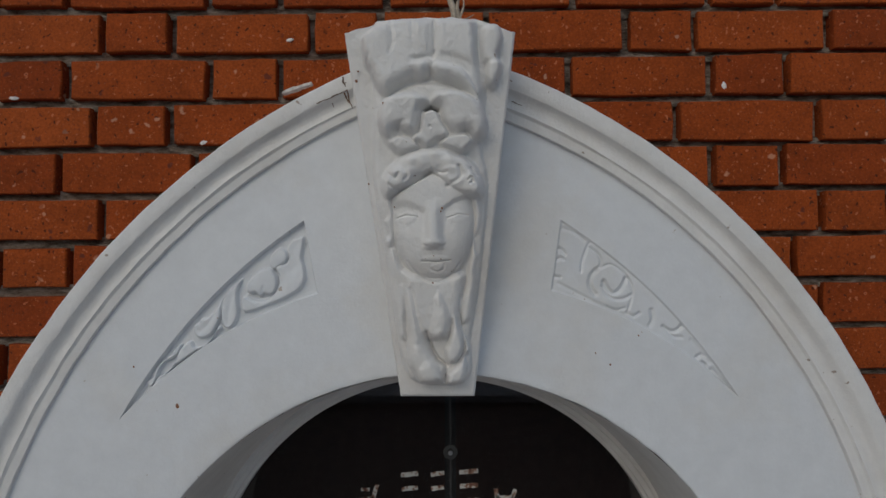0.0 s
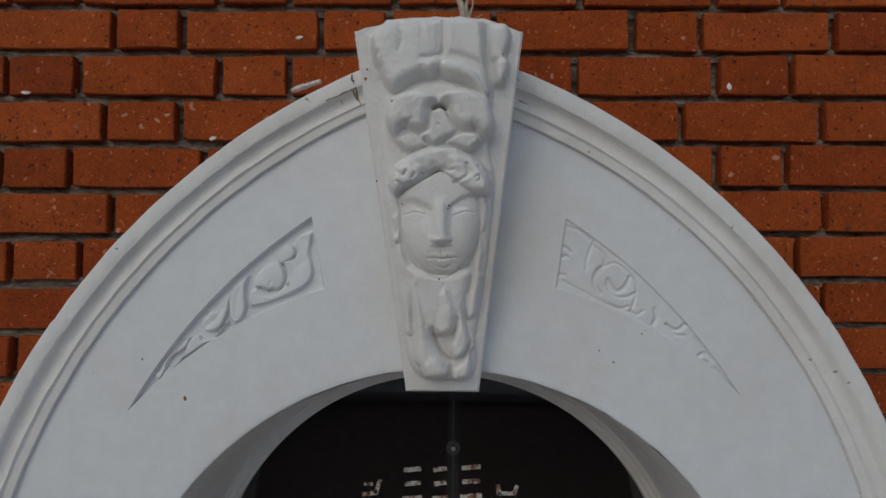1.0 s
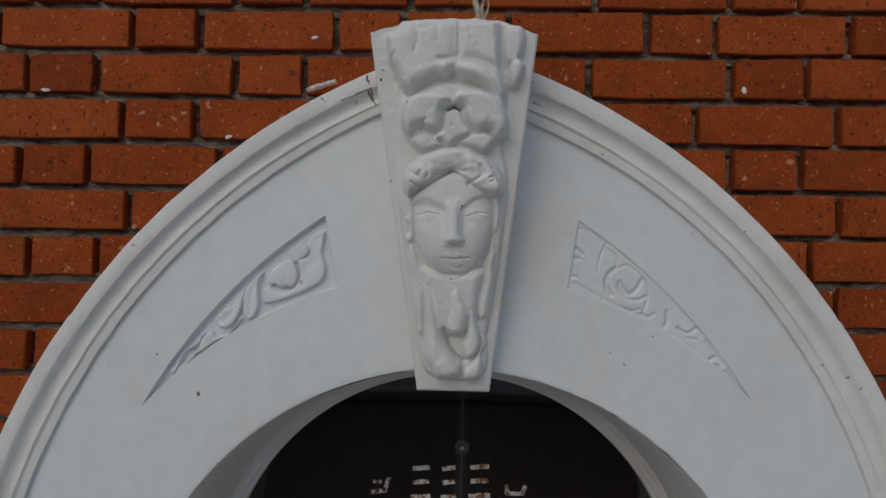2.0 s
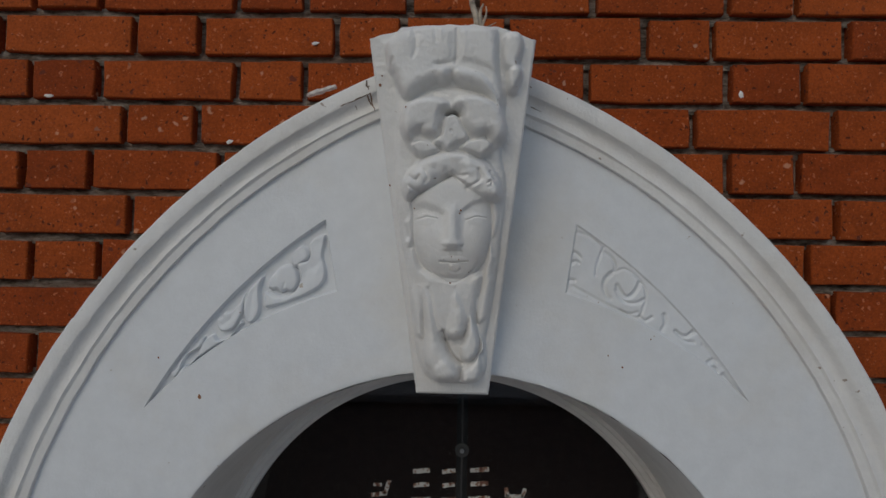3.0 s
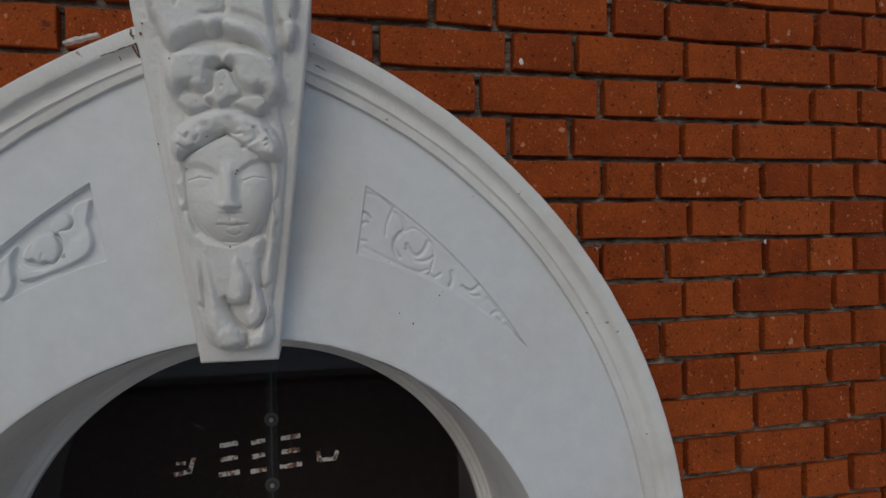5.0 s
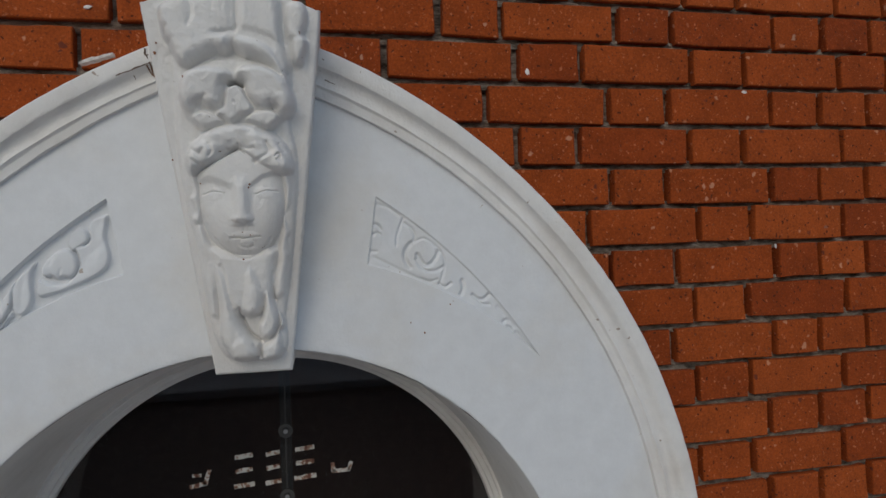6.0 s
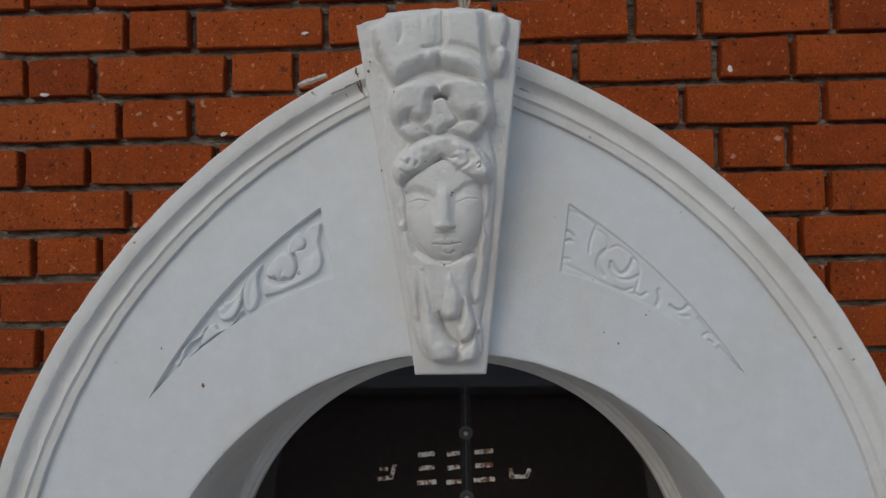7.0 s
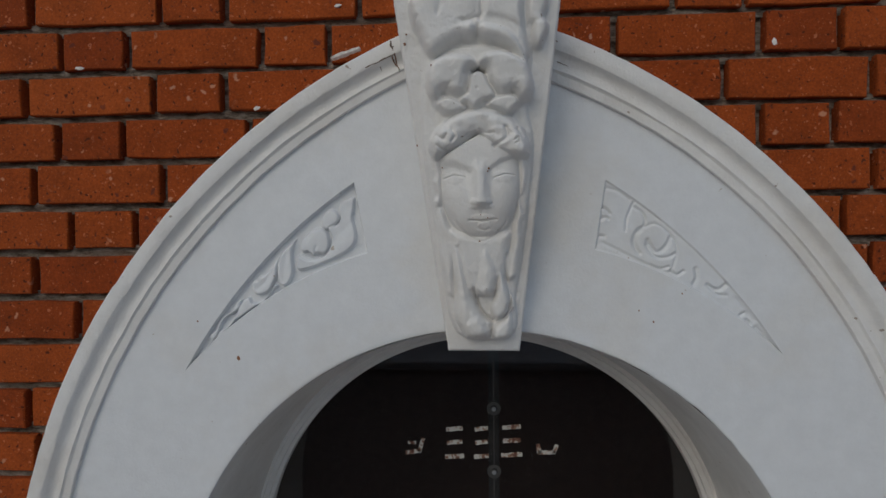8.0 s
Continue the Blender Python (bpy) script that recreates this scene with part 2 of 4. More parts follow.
hole = outline(0.045, -1, 60, 0.0) + outline(0.045, 1, 60, 0.0)[::-1]
n_h = len(hole)
rim = []
for i in range(n_h):
    f = i / (n_h - 1) * (5.2 + 8.0 + 5.2)
    rim.append((-4.0, f) if f < 5.2 else ((-4.0 + f - 5.2, 5.2) if f < 13.2 else (4.0, 18.4 - f)))
loop = np.array([[(h[0], MORTAR_Y, h[1]), (r[0], MORTAR_Y, r[1]), (r[0], 0.42, r[1]), (h[0], 0.42, h[1]), (h[0], MORTAR_Y, h[1])] for h, r in zip(hole, rim)])
wall_front = tagged(part("wall_front", *sheet(loop), MORTAR, sharp=None), "orange-red brick wall with recessed grey mortar joints", "wall", kind="structure")

# unseen room, added as a dark backing for the glass
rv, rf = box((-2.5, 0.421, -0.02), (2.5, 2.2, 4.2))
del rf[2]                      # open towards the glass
tagged(part("wall_inside", rv, rf, ROOM, sharp=None), "added room behind the glass, coloured dark as if unlit", "room", kind="structure")
for far, near in ((-13.15, -11.6), (-15.4, -13.22), (-18.6, -15.48)):
    tagged(part("pavement_far", *box((-20, far, -0.02), (20, near, 0.12)), PAVING, sharp=None), "grey paving across the street", "pavement", kind="structure")
tagged(part("kerb_far", *box((-20, -11.6, -0.02), (20, -11.45, 0.13)), KERB, sharp=None), "pale stone kerb across the street", "kerb", kind="structure")
tagged(part("wall_opposite", *box((-20, -19.0, -0.05), (20, -18.6, 6.0)), FACADE, sharp=None), "brown facade across the street", "wall", kind="structure")

# ---- arch surround ----
surround = thing("arch_surround", "white painted stucco arch surround on the brick wall", "door surround", at=(AX, 0.0, 0.0))


def plate_y(x, z):
    return 0.0009 * wave(x * 0.9, z * 0.9, 0.4)


# the moulding in section: how far in from the rim, and the depth there
PROFILE = [(0.0, 0.102), (0.0, -0.018), (0.0015, -0.0235), (0.004, -0.0252), (0.015, -0.0258), (0.0265, -0.0250), (0.0288, -0.0238), (0.0310, -0.0195),
        (0.0335, -0.0158), (0.037, -0.0128), (0.042, -0.0112), (0.047, -0.0112), (0.0525, -0.0130), (0.0550, -0.0136), (0.0568, -0.0108), (0.0588, -0.0094), (0.065, -0.0088), (0.0715, -0.0080),
        (0.0725, -0.0065), (0.0728, -0.0005), (0.0745, 0.004)]


def archivolt(side):
    base = outline(0.0, side, 190, 0.05)
    rows = []
    for i, (bx, bz) in enumerate(base):
        row = []
        for k, (dr, y) in enumerate(PROFILE):
            f = 1 - dr / 0.0745
            off, spring, R_full = (a + (b - a) * f for a, b in zip(FLANK[side], RIM[side]))
            R = R_full - dr
            if i < 7:
                x, z = AX + side * (R - off), bz
            else:
                ph = (i - 7) / 189 * math.acos((off + 0.05) / R)
                x, z = AX + side * (R * math.cos(ph) - off), spring + R * math.sin(ph)
            group = 0 if k < 7 else (1 if k < 14 else 2)
            w1 = float(wave(bx * 2.2, bz * 2.2, group * 1.35 + side))
            w2 = noise.noise((bx * 22, bz * 22, group * 3.1 + side * 3)) if i >= 7 else 0.0
            j = 0.0010 * w1 + 0.0008 * w2
            # the casts meet at a joint on each flank, where the outer edge steps by a few millimetres
            if k < 7 and bz < (2.683 if side > 0 else 2.667):
                j -= 0.0018
            x -= side * j * 0.8
            z -= j * 0.6
            w3 = noise.noise((x * 85, z * 85, 4.0)) if 1 < k < 19 and i >= 7 else 0.0
            row.append((x, y + 0.0006 * w3 + 0.0006 * w2 + (0.0005 * w1 if k > 1 else 0), z))
        rows.append(row)
    v, f = sheet(np.array(rows), flip=side > 0)
    part("moulding", v, f, CREAM, surround, "stepped outer moulding with a chipped rim", 24)


def panel_start(s, side):
    low, high = {-1: (16.3, 15.5), 1: (15.4, 14.4)}[side]
    return (low + (high - low) * s) * math.pi / 180


def face_side(side):
    """The flat face between the opening and the moulding, with the hole for its carved panel."""
    tip = 0.872 if side < 0 else 0.805
    up = R_PANEL_UP[side]
    off, spring, R_full = FLANK[side]
    start = panel_start(0.5, side)
    th = np.concatenate([np.linspace(radians(3), start, 26), np.linspace(start, tip, 170)[1:], np.linspace(tip, math.pi / 2, 60)[1:]])
    n_a, n_t = 25, 25 + 169
    cols = []
    for i, t in enumerate(th):
        lean = math.exp(-((t - start) / 0.09) ** 2)
        col = []
        for k in range(37):
            s = min(1.0, max(0.0, (k - 17) / 5))
            tt = t + (panel_start(s, side) - start) * lean
            lo = R_PANEL_LOW
            hi = lo if i >= n_t else max(lo, float(ray_to_curve(tt, up)))
            far = float(ray_to_curve(tt, R_full - 0.0722, off, spring))
            if k < 3:
                r = R_IN + (0.0, 0.0012, 0.004)[k]
            elif k < 17:
                r = R_IN + 0.01 + (lo - R_IN - 0.01) * (k - 3) / 13
            elif k < 23:
                r = lo + (hi - lo) * (k - 17) / 5
            else:
                r = hi + (far - hi) * (k - 23) / 13
            x, z = AX + side * r * math.sin(tt), O_Z + r * math.cos(tt)
            edge = 0.0009 * noise.noise((x * 40, z * 40, 3.0)) if k < 3 else 0.0
            col.append((x + edge, plate_y(x, z) + ((0.0045, 0.0012, 0.0)[k] if k < 3 else 0.0), z + edge))
        cols.append(col)
    for z in np.linspace(O_Z, 0.0, 9)[1:]:
        cols.append([(AX + side * r, 0.0, z) for r in np.linspace(R_IN, R_full - off - 0.0722, 37)])
    keep = lambda i, j: not (17 <= j < 22 and (n_a <= i < len(th))) and j not in (16, 22)
    v, f = sheet(np.array(cols), flip=side < 0, keep=keep)
    part("arch_face", v, f, WHITE, surround, "smooth painted face of the arch", 40)
    return tip


def seg_d(X, Z, a, b):
    ax, az = a
    bx, bz = b
    L = (bx - ax) ** 2 + (bz - az) ** 2 + 1e-12
    t = np.clip(((X - ax) * (bx - ax) + (Z - az) * (bz - az)) / L, 0, 1)
    return np.hypot(X - ax - t * (bx - ax), Z - az - t * (bz - az)), t


def lobe(X, Z, cx, cz, rx, rz, h, rot=0.0, p=2.0, flat=1.0):
    c, s = math.cos(rot), math.sin(rot)
    u, w = (X - cx) * c + (Z - cz) * s, -(X - cx) * s + (Z - cz) * c
    return h * np.clip(1 - (np.abs(u / rx) ** p + np.abs(w / rz) ** p) ** flat, 0, 1) ** 0.5


def strand(X, Z, pts, r0, r1, h0, h1, e=2.0):
    """A rounded strand along a bent line that tapers from r0 to r1."""
    out = np.zeros_like(X)
    n = len(pts) - 1
    for k in range(n):
        d, t = seg_d(X, Z, pts[k], pts[k + 1])
        u = (k + t) / n
        out = np.maximum(out, (h0 + (h1 - h0) * u) * np.clip(1 - (d / (r0 + (r1 - r0) * u)) ** e, 0, 1) ** 0.5)
    return out


def groove(X, Z, pts, w, depth):
    d = np.full_like(X, 9.0)
    for a, b in zip(pts, pts[1:]):
        d = np.minimum(d, seg_d(X, Z, a, b)[0])
    return depth * np.exp(-(d / w) ** 2)


def union(parts, p=5.0):
    return sum(np.power(np.maximum(q, 0), p) for q in parts) ** (1 / p)


def soften(H, s):
    """Rounds a height field as coats of paint do."""
    k = np.exp(-0.5 * (np.arange(-3 * int(s + 1), 3 * int(s + 1) + 1) / s) ** 2)
    k /= k.sum()
    pad = len(k) // 2
    for ax in (0, 1):
        w = [(pad, pad) if a == ax else (0, 0) for a in (0, 1)]
        Q = np.pad(H, w, mode="edge")
        H = sum(k[i] * np.take(Q, range(i, i + H.shape[ax]), axis=ax) for i in range(len(k)))
    return H


def lumps(X, Z, scale, seed):
    return np.array([noise.noise((x * scale, z * scale, seed)) for x, z in zip(X.ravel(), Z.ravel())]).reshape(X.shape)


def spline(pts, closed, n=4):
    """A smooth line through points given in millimetres, heights over 2.5 m."""
    P = np.array(pts, float) / 1000 + np.array((0.0, 2.5))
    m = len(P)
    out = []
    for i in range(m if closed else m - 1):
        if closed:
            a, b, c, d = P[i - 1], P[i], P[(i + 1) % m], P[(i + 2) % m]
        else:
            a, b, c, d = P[max(i - 1, 0)], P[i], P[i + 1], P[min(i + 2, m - 1)]
        for k in range(n):
            t = k / n
            out.append(0.5 * (2 * b + (c - a) * t + (2 * a - 5 * b + 4 * c - d) * t * t + (3 * b - a - 3 * c + d) * t ** 3))
    if not closed:
        out.append(P[-1])
    return np.array(out)


def region(X, Z, pts, h, w, gx=0.0, gz=0.0, e=2.0):
    """A cushioned leaf shape: height h, rounded off over w inside its outline, tilted by gx and gz."""
    Q = spline(pts, True)
    c = Q.mean(0)
    H = np.zeros_like(X)
    box_ = (X > Q[:, 0].min()) & (X < Q[:, 0].max()) & (Z > Q[:, 1].min()) & (Z < Q[:, 1].max())
    x, z = X[box_], Z[box_]
    d = np.full_like(x, 9.0)
    inside = np.zeros(x.shape, bool)
    for p, q in zip(Q, np.roll(Q, -1, 0)):
        d = np.minimum(d, seg_d(x, z, p, q)[0])
        cross = (p[1] > z) != (q[1] > z)
        inside ^= cross & (x < (q[0] - p[0]) * (z - p[1]) / (q[1] - p[1] + 1e-12) + p[0])
    u = np.clip(d / w, 0, 1)
    H[box_] = np.where(inside, (h + gx * (x - c[0]) + gz * (z - c[1])) * (1 - (1 - u) ** e) ** 0.5, 0)
    return H


def carve(X, Z, cuts, k=1.0):
    """The summed depth of smooth tool cuts."""
    out = np.zeros_like(X)
    for pts, w, d in cuts:
        Q = spline(pts, False)
        out += groove(X, Z, [tuple(p) for p in Q], w * k, d)
    return out


def leaf_relief_left(X, Z):
    """Acanthus scroll: a broad leaf with a curled bud, a stem, and ever smaller leaflets; the ground shows between them."""
    P = [region(X, Z, [(-275, 271), (-270, 275), (-257, 279), (-252, 291), (-254, 307), (-246, 320), (-231, 326), (-225, 325), (-226, 307), (-228, 291), (-225, 275), (-223, 257), (-226, 243), (-236, 231), (-256, 219), (-279, 209), (-306, 199), (-330, 194), (-334, 207), (-331, 222), (-314, 213), (-292, 215), (-278, 225), (-270, 241), (-269, 257)], 0.0098, 0.0054, 0, 0, 3.5),
         region(X, Z, [(-285, 275), (-285, 287), (-278, 299), (-268, 306), (-258, 301), (-254, 290), (-258, 280), (-269, 274), (-277, 268)], 0.0104, 0.0048, 0, 0, 3.5),
         region(X, Z, [(-326, 231), (-324, 245), (-316, 256), (-301, 269), (-286, 271), (-275, 261), (-271, 246), (-274, 232), (-284, 223), (-294, 225), (-302, 221), (-311, 228), (-318, 226)], 0.0112, 0.0072, 0, 0, 3.5),
         region(X, Z, [(-327, 225), (-316, 221), (-302, 217), (-286, 220), (-296, 211), (-312, 212), (-324, 217)], 0.0055, 0.0018, 0, 0, 3.5),
         region(X, Z, [(-335, 251), (-341, 232), (-342, 214), (-340, 195), (-343, 181), (-350, 170), (-359, 165), (-367, 170), (-370, 182), (-370, 196), (-368, 212), (-359, 228), (-347, 240)], 0.0102, 0.0054, 0, 0, 3.5),
         region(X, Z, [(-418, 160), (-417, 172), (-408, 175), (-406, 182), (-394, 185), (-380, 198), (-368, 218), (-370, 196), (-372, 184), (-378, 170), (-385, 158), (-397, 150), (-411, 150)], 0.01, 0.0048, 0, 0, 3.5),
         region(X, Z, [(-374, 170), (-370, 164), (-377, 159), (-388, 144), (-408, 130), (-428, 117), (-448, 103), (-445, 122), (-436, 136), (-424, 143), (-416, 133), (-401, 135), (-388, 148), (-380, 160)], 0.0098, 0.0042, 0, 0, 3.5),
         region(X, Z, [(-443, 124), (-455, 114), (-468, 107), (-476, 96), (-480, 84), (-488, 68), (-496, 66), (-498, 74), (-489, 81), (-483, 95), (-471, 109), (-457, 120), (-447, 134), (-439, 138)], 0.0096, 0.0036, 0, 0, 3.5),
         region(X, Z, [(-445, 108), (-460, 91), (-476, 76), (-487, 67), (-480, 81), (-470, 86), (-458, 96), (-453, 106)], 0.0096, 0.0030, 0, 0, 3.5)]
    cuts = [([(-224, 319), (-227, 305), (-229, 289), (-225, 275)], 0.0018, 0.004),
            ([(-240, 312), (-250, 277), (-270, 237), (-304, 209)], 0.01, 0.0018),
            ([(-245, 267), (-230, 282)], 0.006, 0.0012),
            ([(-353, 221), (-356, 196), (-358, 174)], 0.005, 0.0014),
            ([(-382, 191), (-394, 171), (-406, 161)], 0.005, 0.0014),
            ([(-309, 259), (-313, 247)], 0.003, 0.0015),
            ([(-297, 237), (-300, 225)], 0.0022, 0.002)]
    H = union(P, 12.0) - carve(X, Z, cuts)
    return 1.06 * np.maximum(soften(H, 0.7), 0) + 0.0004 * lumps(X, Z, 60, 2)


def leaf_relief_right(X, Z):
    """The fellow panel, its hollows half filled by many coats of paint."""
    cuts = [([(220, 302), (228, 301), (235, 293)], 0.0022, 0.004),
            ([(220, 283), (227, 286), (233, 284)], 0.0018, 0.0035),
            ([(217, 253), (226, 252)], 0.0018, 0.003),
            ([(277, 312), (270, 295), (265, 280), (263, 262)], 0.0017, 0.0028),
            ([(279, 303), (291, 294), (297, 282), (296, 272), (289, 264)], 0.002, 0.0028),
            ([(289, 264), (281, 255), (278, 241), (282, 229), (287, 222)], 0.003, 0.0048),
            ([(297, 268), (313, 274), (329, 266), (343, 252), (351, 236), (352, 220), (347, 202), (342, 188)], 0.0017, 0.0022),
            ([(302, 244), (308, 232), (317, 224), (327, 227), (336, 237), (341, 249)], 0.0026, 0.0048),
            ([(299, 236), (307, 222), (320, 214), (336, 214), (349, 220)], 0.0022, 0.0032),
            ([(307, 200), (321, 194), (338, 197)], 0.002, 0.0024),
            ([(341, 190), (352, 183), (363, 189)], 0.002, 0.003),
            ([(385, 193), (387, 179), (382, 167)], 0.0028, 0.004),
            ([(405, 165), (415, 158), (426, 157), (438, 166)], 0.0024, 0.0045),
            ([(411, 158), (422, 148), (437, 146)], 0.0022, 0.003),
            ([(462, 111), (469, 115), (475, 114)], 0.0022, 0.004),
            ([(472, 102), (477, 99), (478, 93)], 0.002, 0.0032),
            ([(489, 87), (500, 75), (512, 63), (525, 49)], 0.0036, 0.0055),
            ([(231, 338), (250, 332), (270, 316)], 0.0022, 0.0018),
            ([(223, 241), (255, 224), (295, 204), (335, 187)], 0.0024, 0.0016),
            ([(454, 141), (471, 120), (485, 102)], 0.003, 0.002)]
    H = 0.0052 + 0.0010 * lumps(X, Z, 26, 8) - 1.3 * carve(X, Z, cuts, 1.3)
    return np.maximum(soften(H, 0.9), 0) + 0.0004 * lumps(X, Z, 60, 5)


def carved_panel(side, tip):
    """The sunk panel between two curves, with its shallow acanthus carving."""
    nt_, nv = 420, 100
    depth = 0.0120 if side < 0 else 0.0085
    edge = np.array([0, 0.0012, 0.0026, 0.0042])
    P = np.zeros((nt_, nv, 3))
    ss = 0.5 - 0.5 * np.cos(np.linspace(0, math.pi, nv))
    ss = 0.35 * ss + 0.65 * np.linspace(0, 1, nv)
    for i in range(nt_):
        f = i / (nt_ - 1)
        f = 0.12 * f * f + 0.88 * f
        for_s = panel_start(ss, side) * (1 - f) + tip * f
        up = np.maximum(R_PANEL_LOW, ray_to_curve(for_s, R_PANEL_UP[side]))
        if i == nt_ - 1:
            up = np.full(nv, R_PANEL_LOW)
        r = R_PANEL_LOW + (up - R_PANEL_LOW) * ss
        P[i, :, 0], P[i, :, 2] = AX + side * r * np.sin(for_s), O_Z + r * np.cos(for_s)
        d = np.minimum(np.minimum(r - R_PANEL_LOW, (up - r) * 0.95), r * (for_s - panel_start(ss, side)))
        sink = np.clip(d / 0.0035, 0, 1)
        sink = depth * sink * sink * (3 - 2 * sink)
        P[i, :, 1] = sink
    X, Z = P[:, :, 0], P[:, :, 2]
    H = leaf_relief_left(X, Z) if side < 0 else leaf_relief_right(X, Z)
    inner = np.clip(P[:, :, 1] / depth, 0, 1)
    P[:, :, 1] += plate_y(X, Z) - H * inner
    v, f = sheet(P, flip=side < 0)
    part("carved_panel", v, f, WHITE, surround, "sunk panel carved with an acanthus scroll", 60)


for side in (-1, 1):
    archivolt(side)
    carved_panel(side, face_side(side))

# reveal of the opening
rev = []
for t in list(np.linspace(-math.pi / 2, math.pi / 2, 150)):
    row = []
    for k, (r, y) in enumerate(((R_IN, 0.0045), (R_IN - 0.0015, 0.012), (R_IN - 0.002, 0.13), (R_IN - 0.004, 0.25), (R_IN - 0.006, 0.352), (R_IN - 0.007, 0.372))):
        rr = r + 0.0012 * float(wave(t * 0.8, y * 4, 1.3))
        row.append((AX + rr * math.sin(t), y, O_Z - 0.085 * y + rr * math.cos(t)))
    rev.append(row)
low = [[(AX + s * (R_IN - d), y, z) for d, y in ((0, 0.0045), (0.0015, 0.012), (0.002, 0.13), (0.004, 0.25), (0.006, 0.352), (0.007, 0.372))] for s, z in ((-1, 0.0), (1, 0.0))]
rev = [low[0]] + rev + [low[1]]
v, f = sheet(np.array(rev), flip=True)
part("soffit", v, f, SOFFIT, surround, "weathered curved reveal of the opening", 40)

# ---- fanlight ----
fanlight = thing("fanlight_window", "dark arched fanlight with dusty glass and worn paint", "window", at=(AX, GLASS_Y, O_Z))
ring = []
for t in list(np.linspace(-math.pi / 2, math.pi / 2, 120)):
    ring.append([(AX + r * math.sin(t), y, O_Z - 0.040 + r * math.cos(t)) for r, y in ((0.592, 0.368), (0.566, 0.366), (0.563, 0.371), (0.553, 0.373), (0.551, 0.380), (0.543, 0.383), (0.541, 0.410))])
ring = [[(x, y, 0.0) for x, y, z in ring[0]]] + ring + [[(x, y, 0.0) for x, y, z in ring[-1]]]
v, f = sheet(np.array(ring), flip=True)
part("window_frame", v, f, SOFFIT, fanlight, "slim moulded white frame", 30)


def pane(side):
    """Half of the glass, from the seam to the frame, 6 mm thick."""
    seam = 0.034
    pts = [(seam + side * 0.0012, 1.2)]
    pts.append((AX + side * 0.556, 1.2))
    for t in np.linspace(math.pi / 2, 0.0, 50):
        x = AX + side * 0.556 * math.sin(t)
        if side * (x - seam) > 0.002:
            pts.append((x, O_Z - 0.040 + 0.556 * math.cos(t)))
    pts.append((seam + side * 0.0012, O_Z - 0.040 + 0.555))
    n = len(pts)
    v = [(x, GLASS_Y, z) for x, z in pts] + [(x, GLASS_Y + 0.006, z) for x, z in pts]
    a, b = list(range(n)), list(range(2 * n - 1, n - 1, -1))
    f = [a if side > 0 else a[::-1], b if side > 0 else b[::-1]]
    for i in range(n):
        q = (i, (i + 1) % n, n + (i + 1) % n, n + i)
        f.append(q if side < 0 else q[::-1])
    ob = part("pane", v, f, GLASS, fanlight, sharp=None)
    ob.visible_shadow = False


pane(-1)
pane(1)
part("seam", *box((0.0325, GLASS_Y - 0.0005, 1.25), (0.0355, GLASS_Y + 0.0075, 2.535)), SEAL, fanlight, "thin upright seal between the panes", None)


part("glass_fin", *box((0.021, GLASS_Y + 0.0085, 1.25), (0.047, GLASS_Y + 0.0145, 2.535)), FIN, fanlight, "cloudy upright glass strip behind the seam", None)


def disc_mesh(name, prof, mat, cx, cz, y, parent, label):
    """A turned fixing, its axis towards the viewer."""
    rows = []
    for k in range(25):
        a = 2 * math.pi * k / 24
        rows.append([(cx + r * math.cos(a), y - h, cz + r * math.sin(a)) for r, h in prof])
    v, f = sheet(np.array(rows))
    return part(name, v, f, mat, parent, label, 30)


for cz in (2.336, 2.181):
    cap = disc_mesh("fixing", [(0.017, 0.0), (0.0165, 0.002), (0.012, 0.0028), (0.0085, 0.003), (0.008, 0.0055), (0.006, 0.0075), (0.0005, 0.008)], SEAL, 0.034, cz, GLASS_Y, fanlight, "round glass fixing on the seam")
    disc_mesh("bolt", [(0.0055, 0.007), (0.005, 0.010), (0.0005, 0.0105)], STEEL, 0.034, cz, GLASS_Y, cap, "dull metal bolt head")


def stroke(name, pts, half, parent, label=""):
    """A flat, ragged-edged stroke of old paint on the glass, 1.5 mm thick."""
    V, F = [], []
    for (x0, z0), (x1, z1) in zip(pts, pts[1:]):
        L = math.hypot(x1 - x0, z1 - z0)
        ux, uz = (x1 - x0) / L, (z1 - z0) / L
        n = max(3, int(L / 0.004))
        rows = []
        for i in range(n + 1):
            s = -half * 0.6 + (L + half * 1.2) * i / n
            w1 = half * (1 + 0.35 * noise.noise((s * 240, x0 * 90, z0 * 70)))
            w2 = half * (1 + 0.35 * noise.noise((s * 240, x0 * 90, z0 * 70 + 9)))
            a = (x0 + ux * s - uz * w1, z0 + uz * s + ux * w1)
            b = (x0 + ux * s + uz * w2, z0 + uz * s - ux * w2)
            rows.append([(a[0], GLASS_Y - 0.0002, a[1]), (a[0], GLASS_Y - 0.0015, a[1]), (b[0], GLASS_Y - 0.0015, b[1]), (b[0], GLASS_Y - 0.0002, b[1])])
        v, f = sheet(np.array(rows))
        o = len(V)
        V += [tuple(p) for p in v]
        F += [tuple(k + o for k in q) for q in f]
    part(name, V, F, SIGN, parent, label, None)


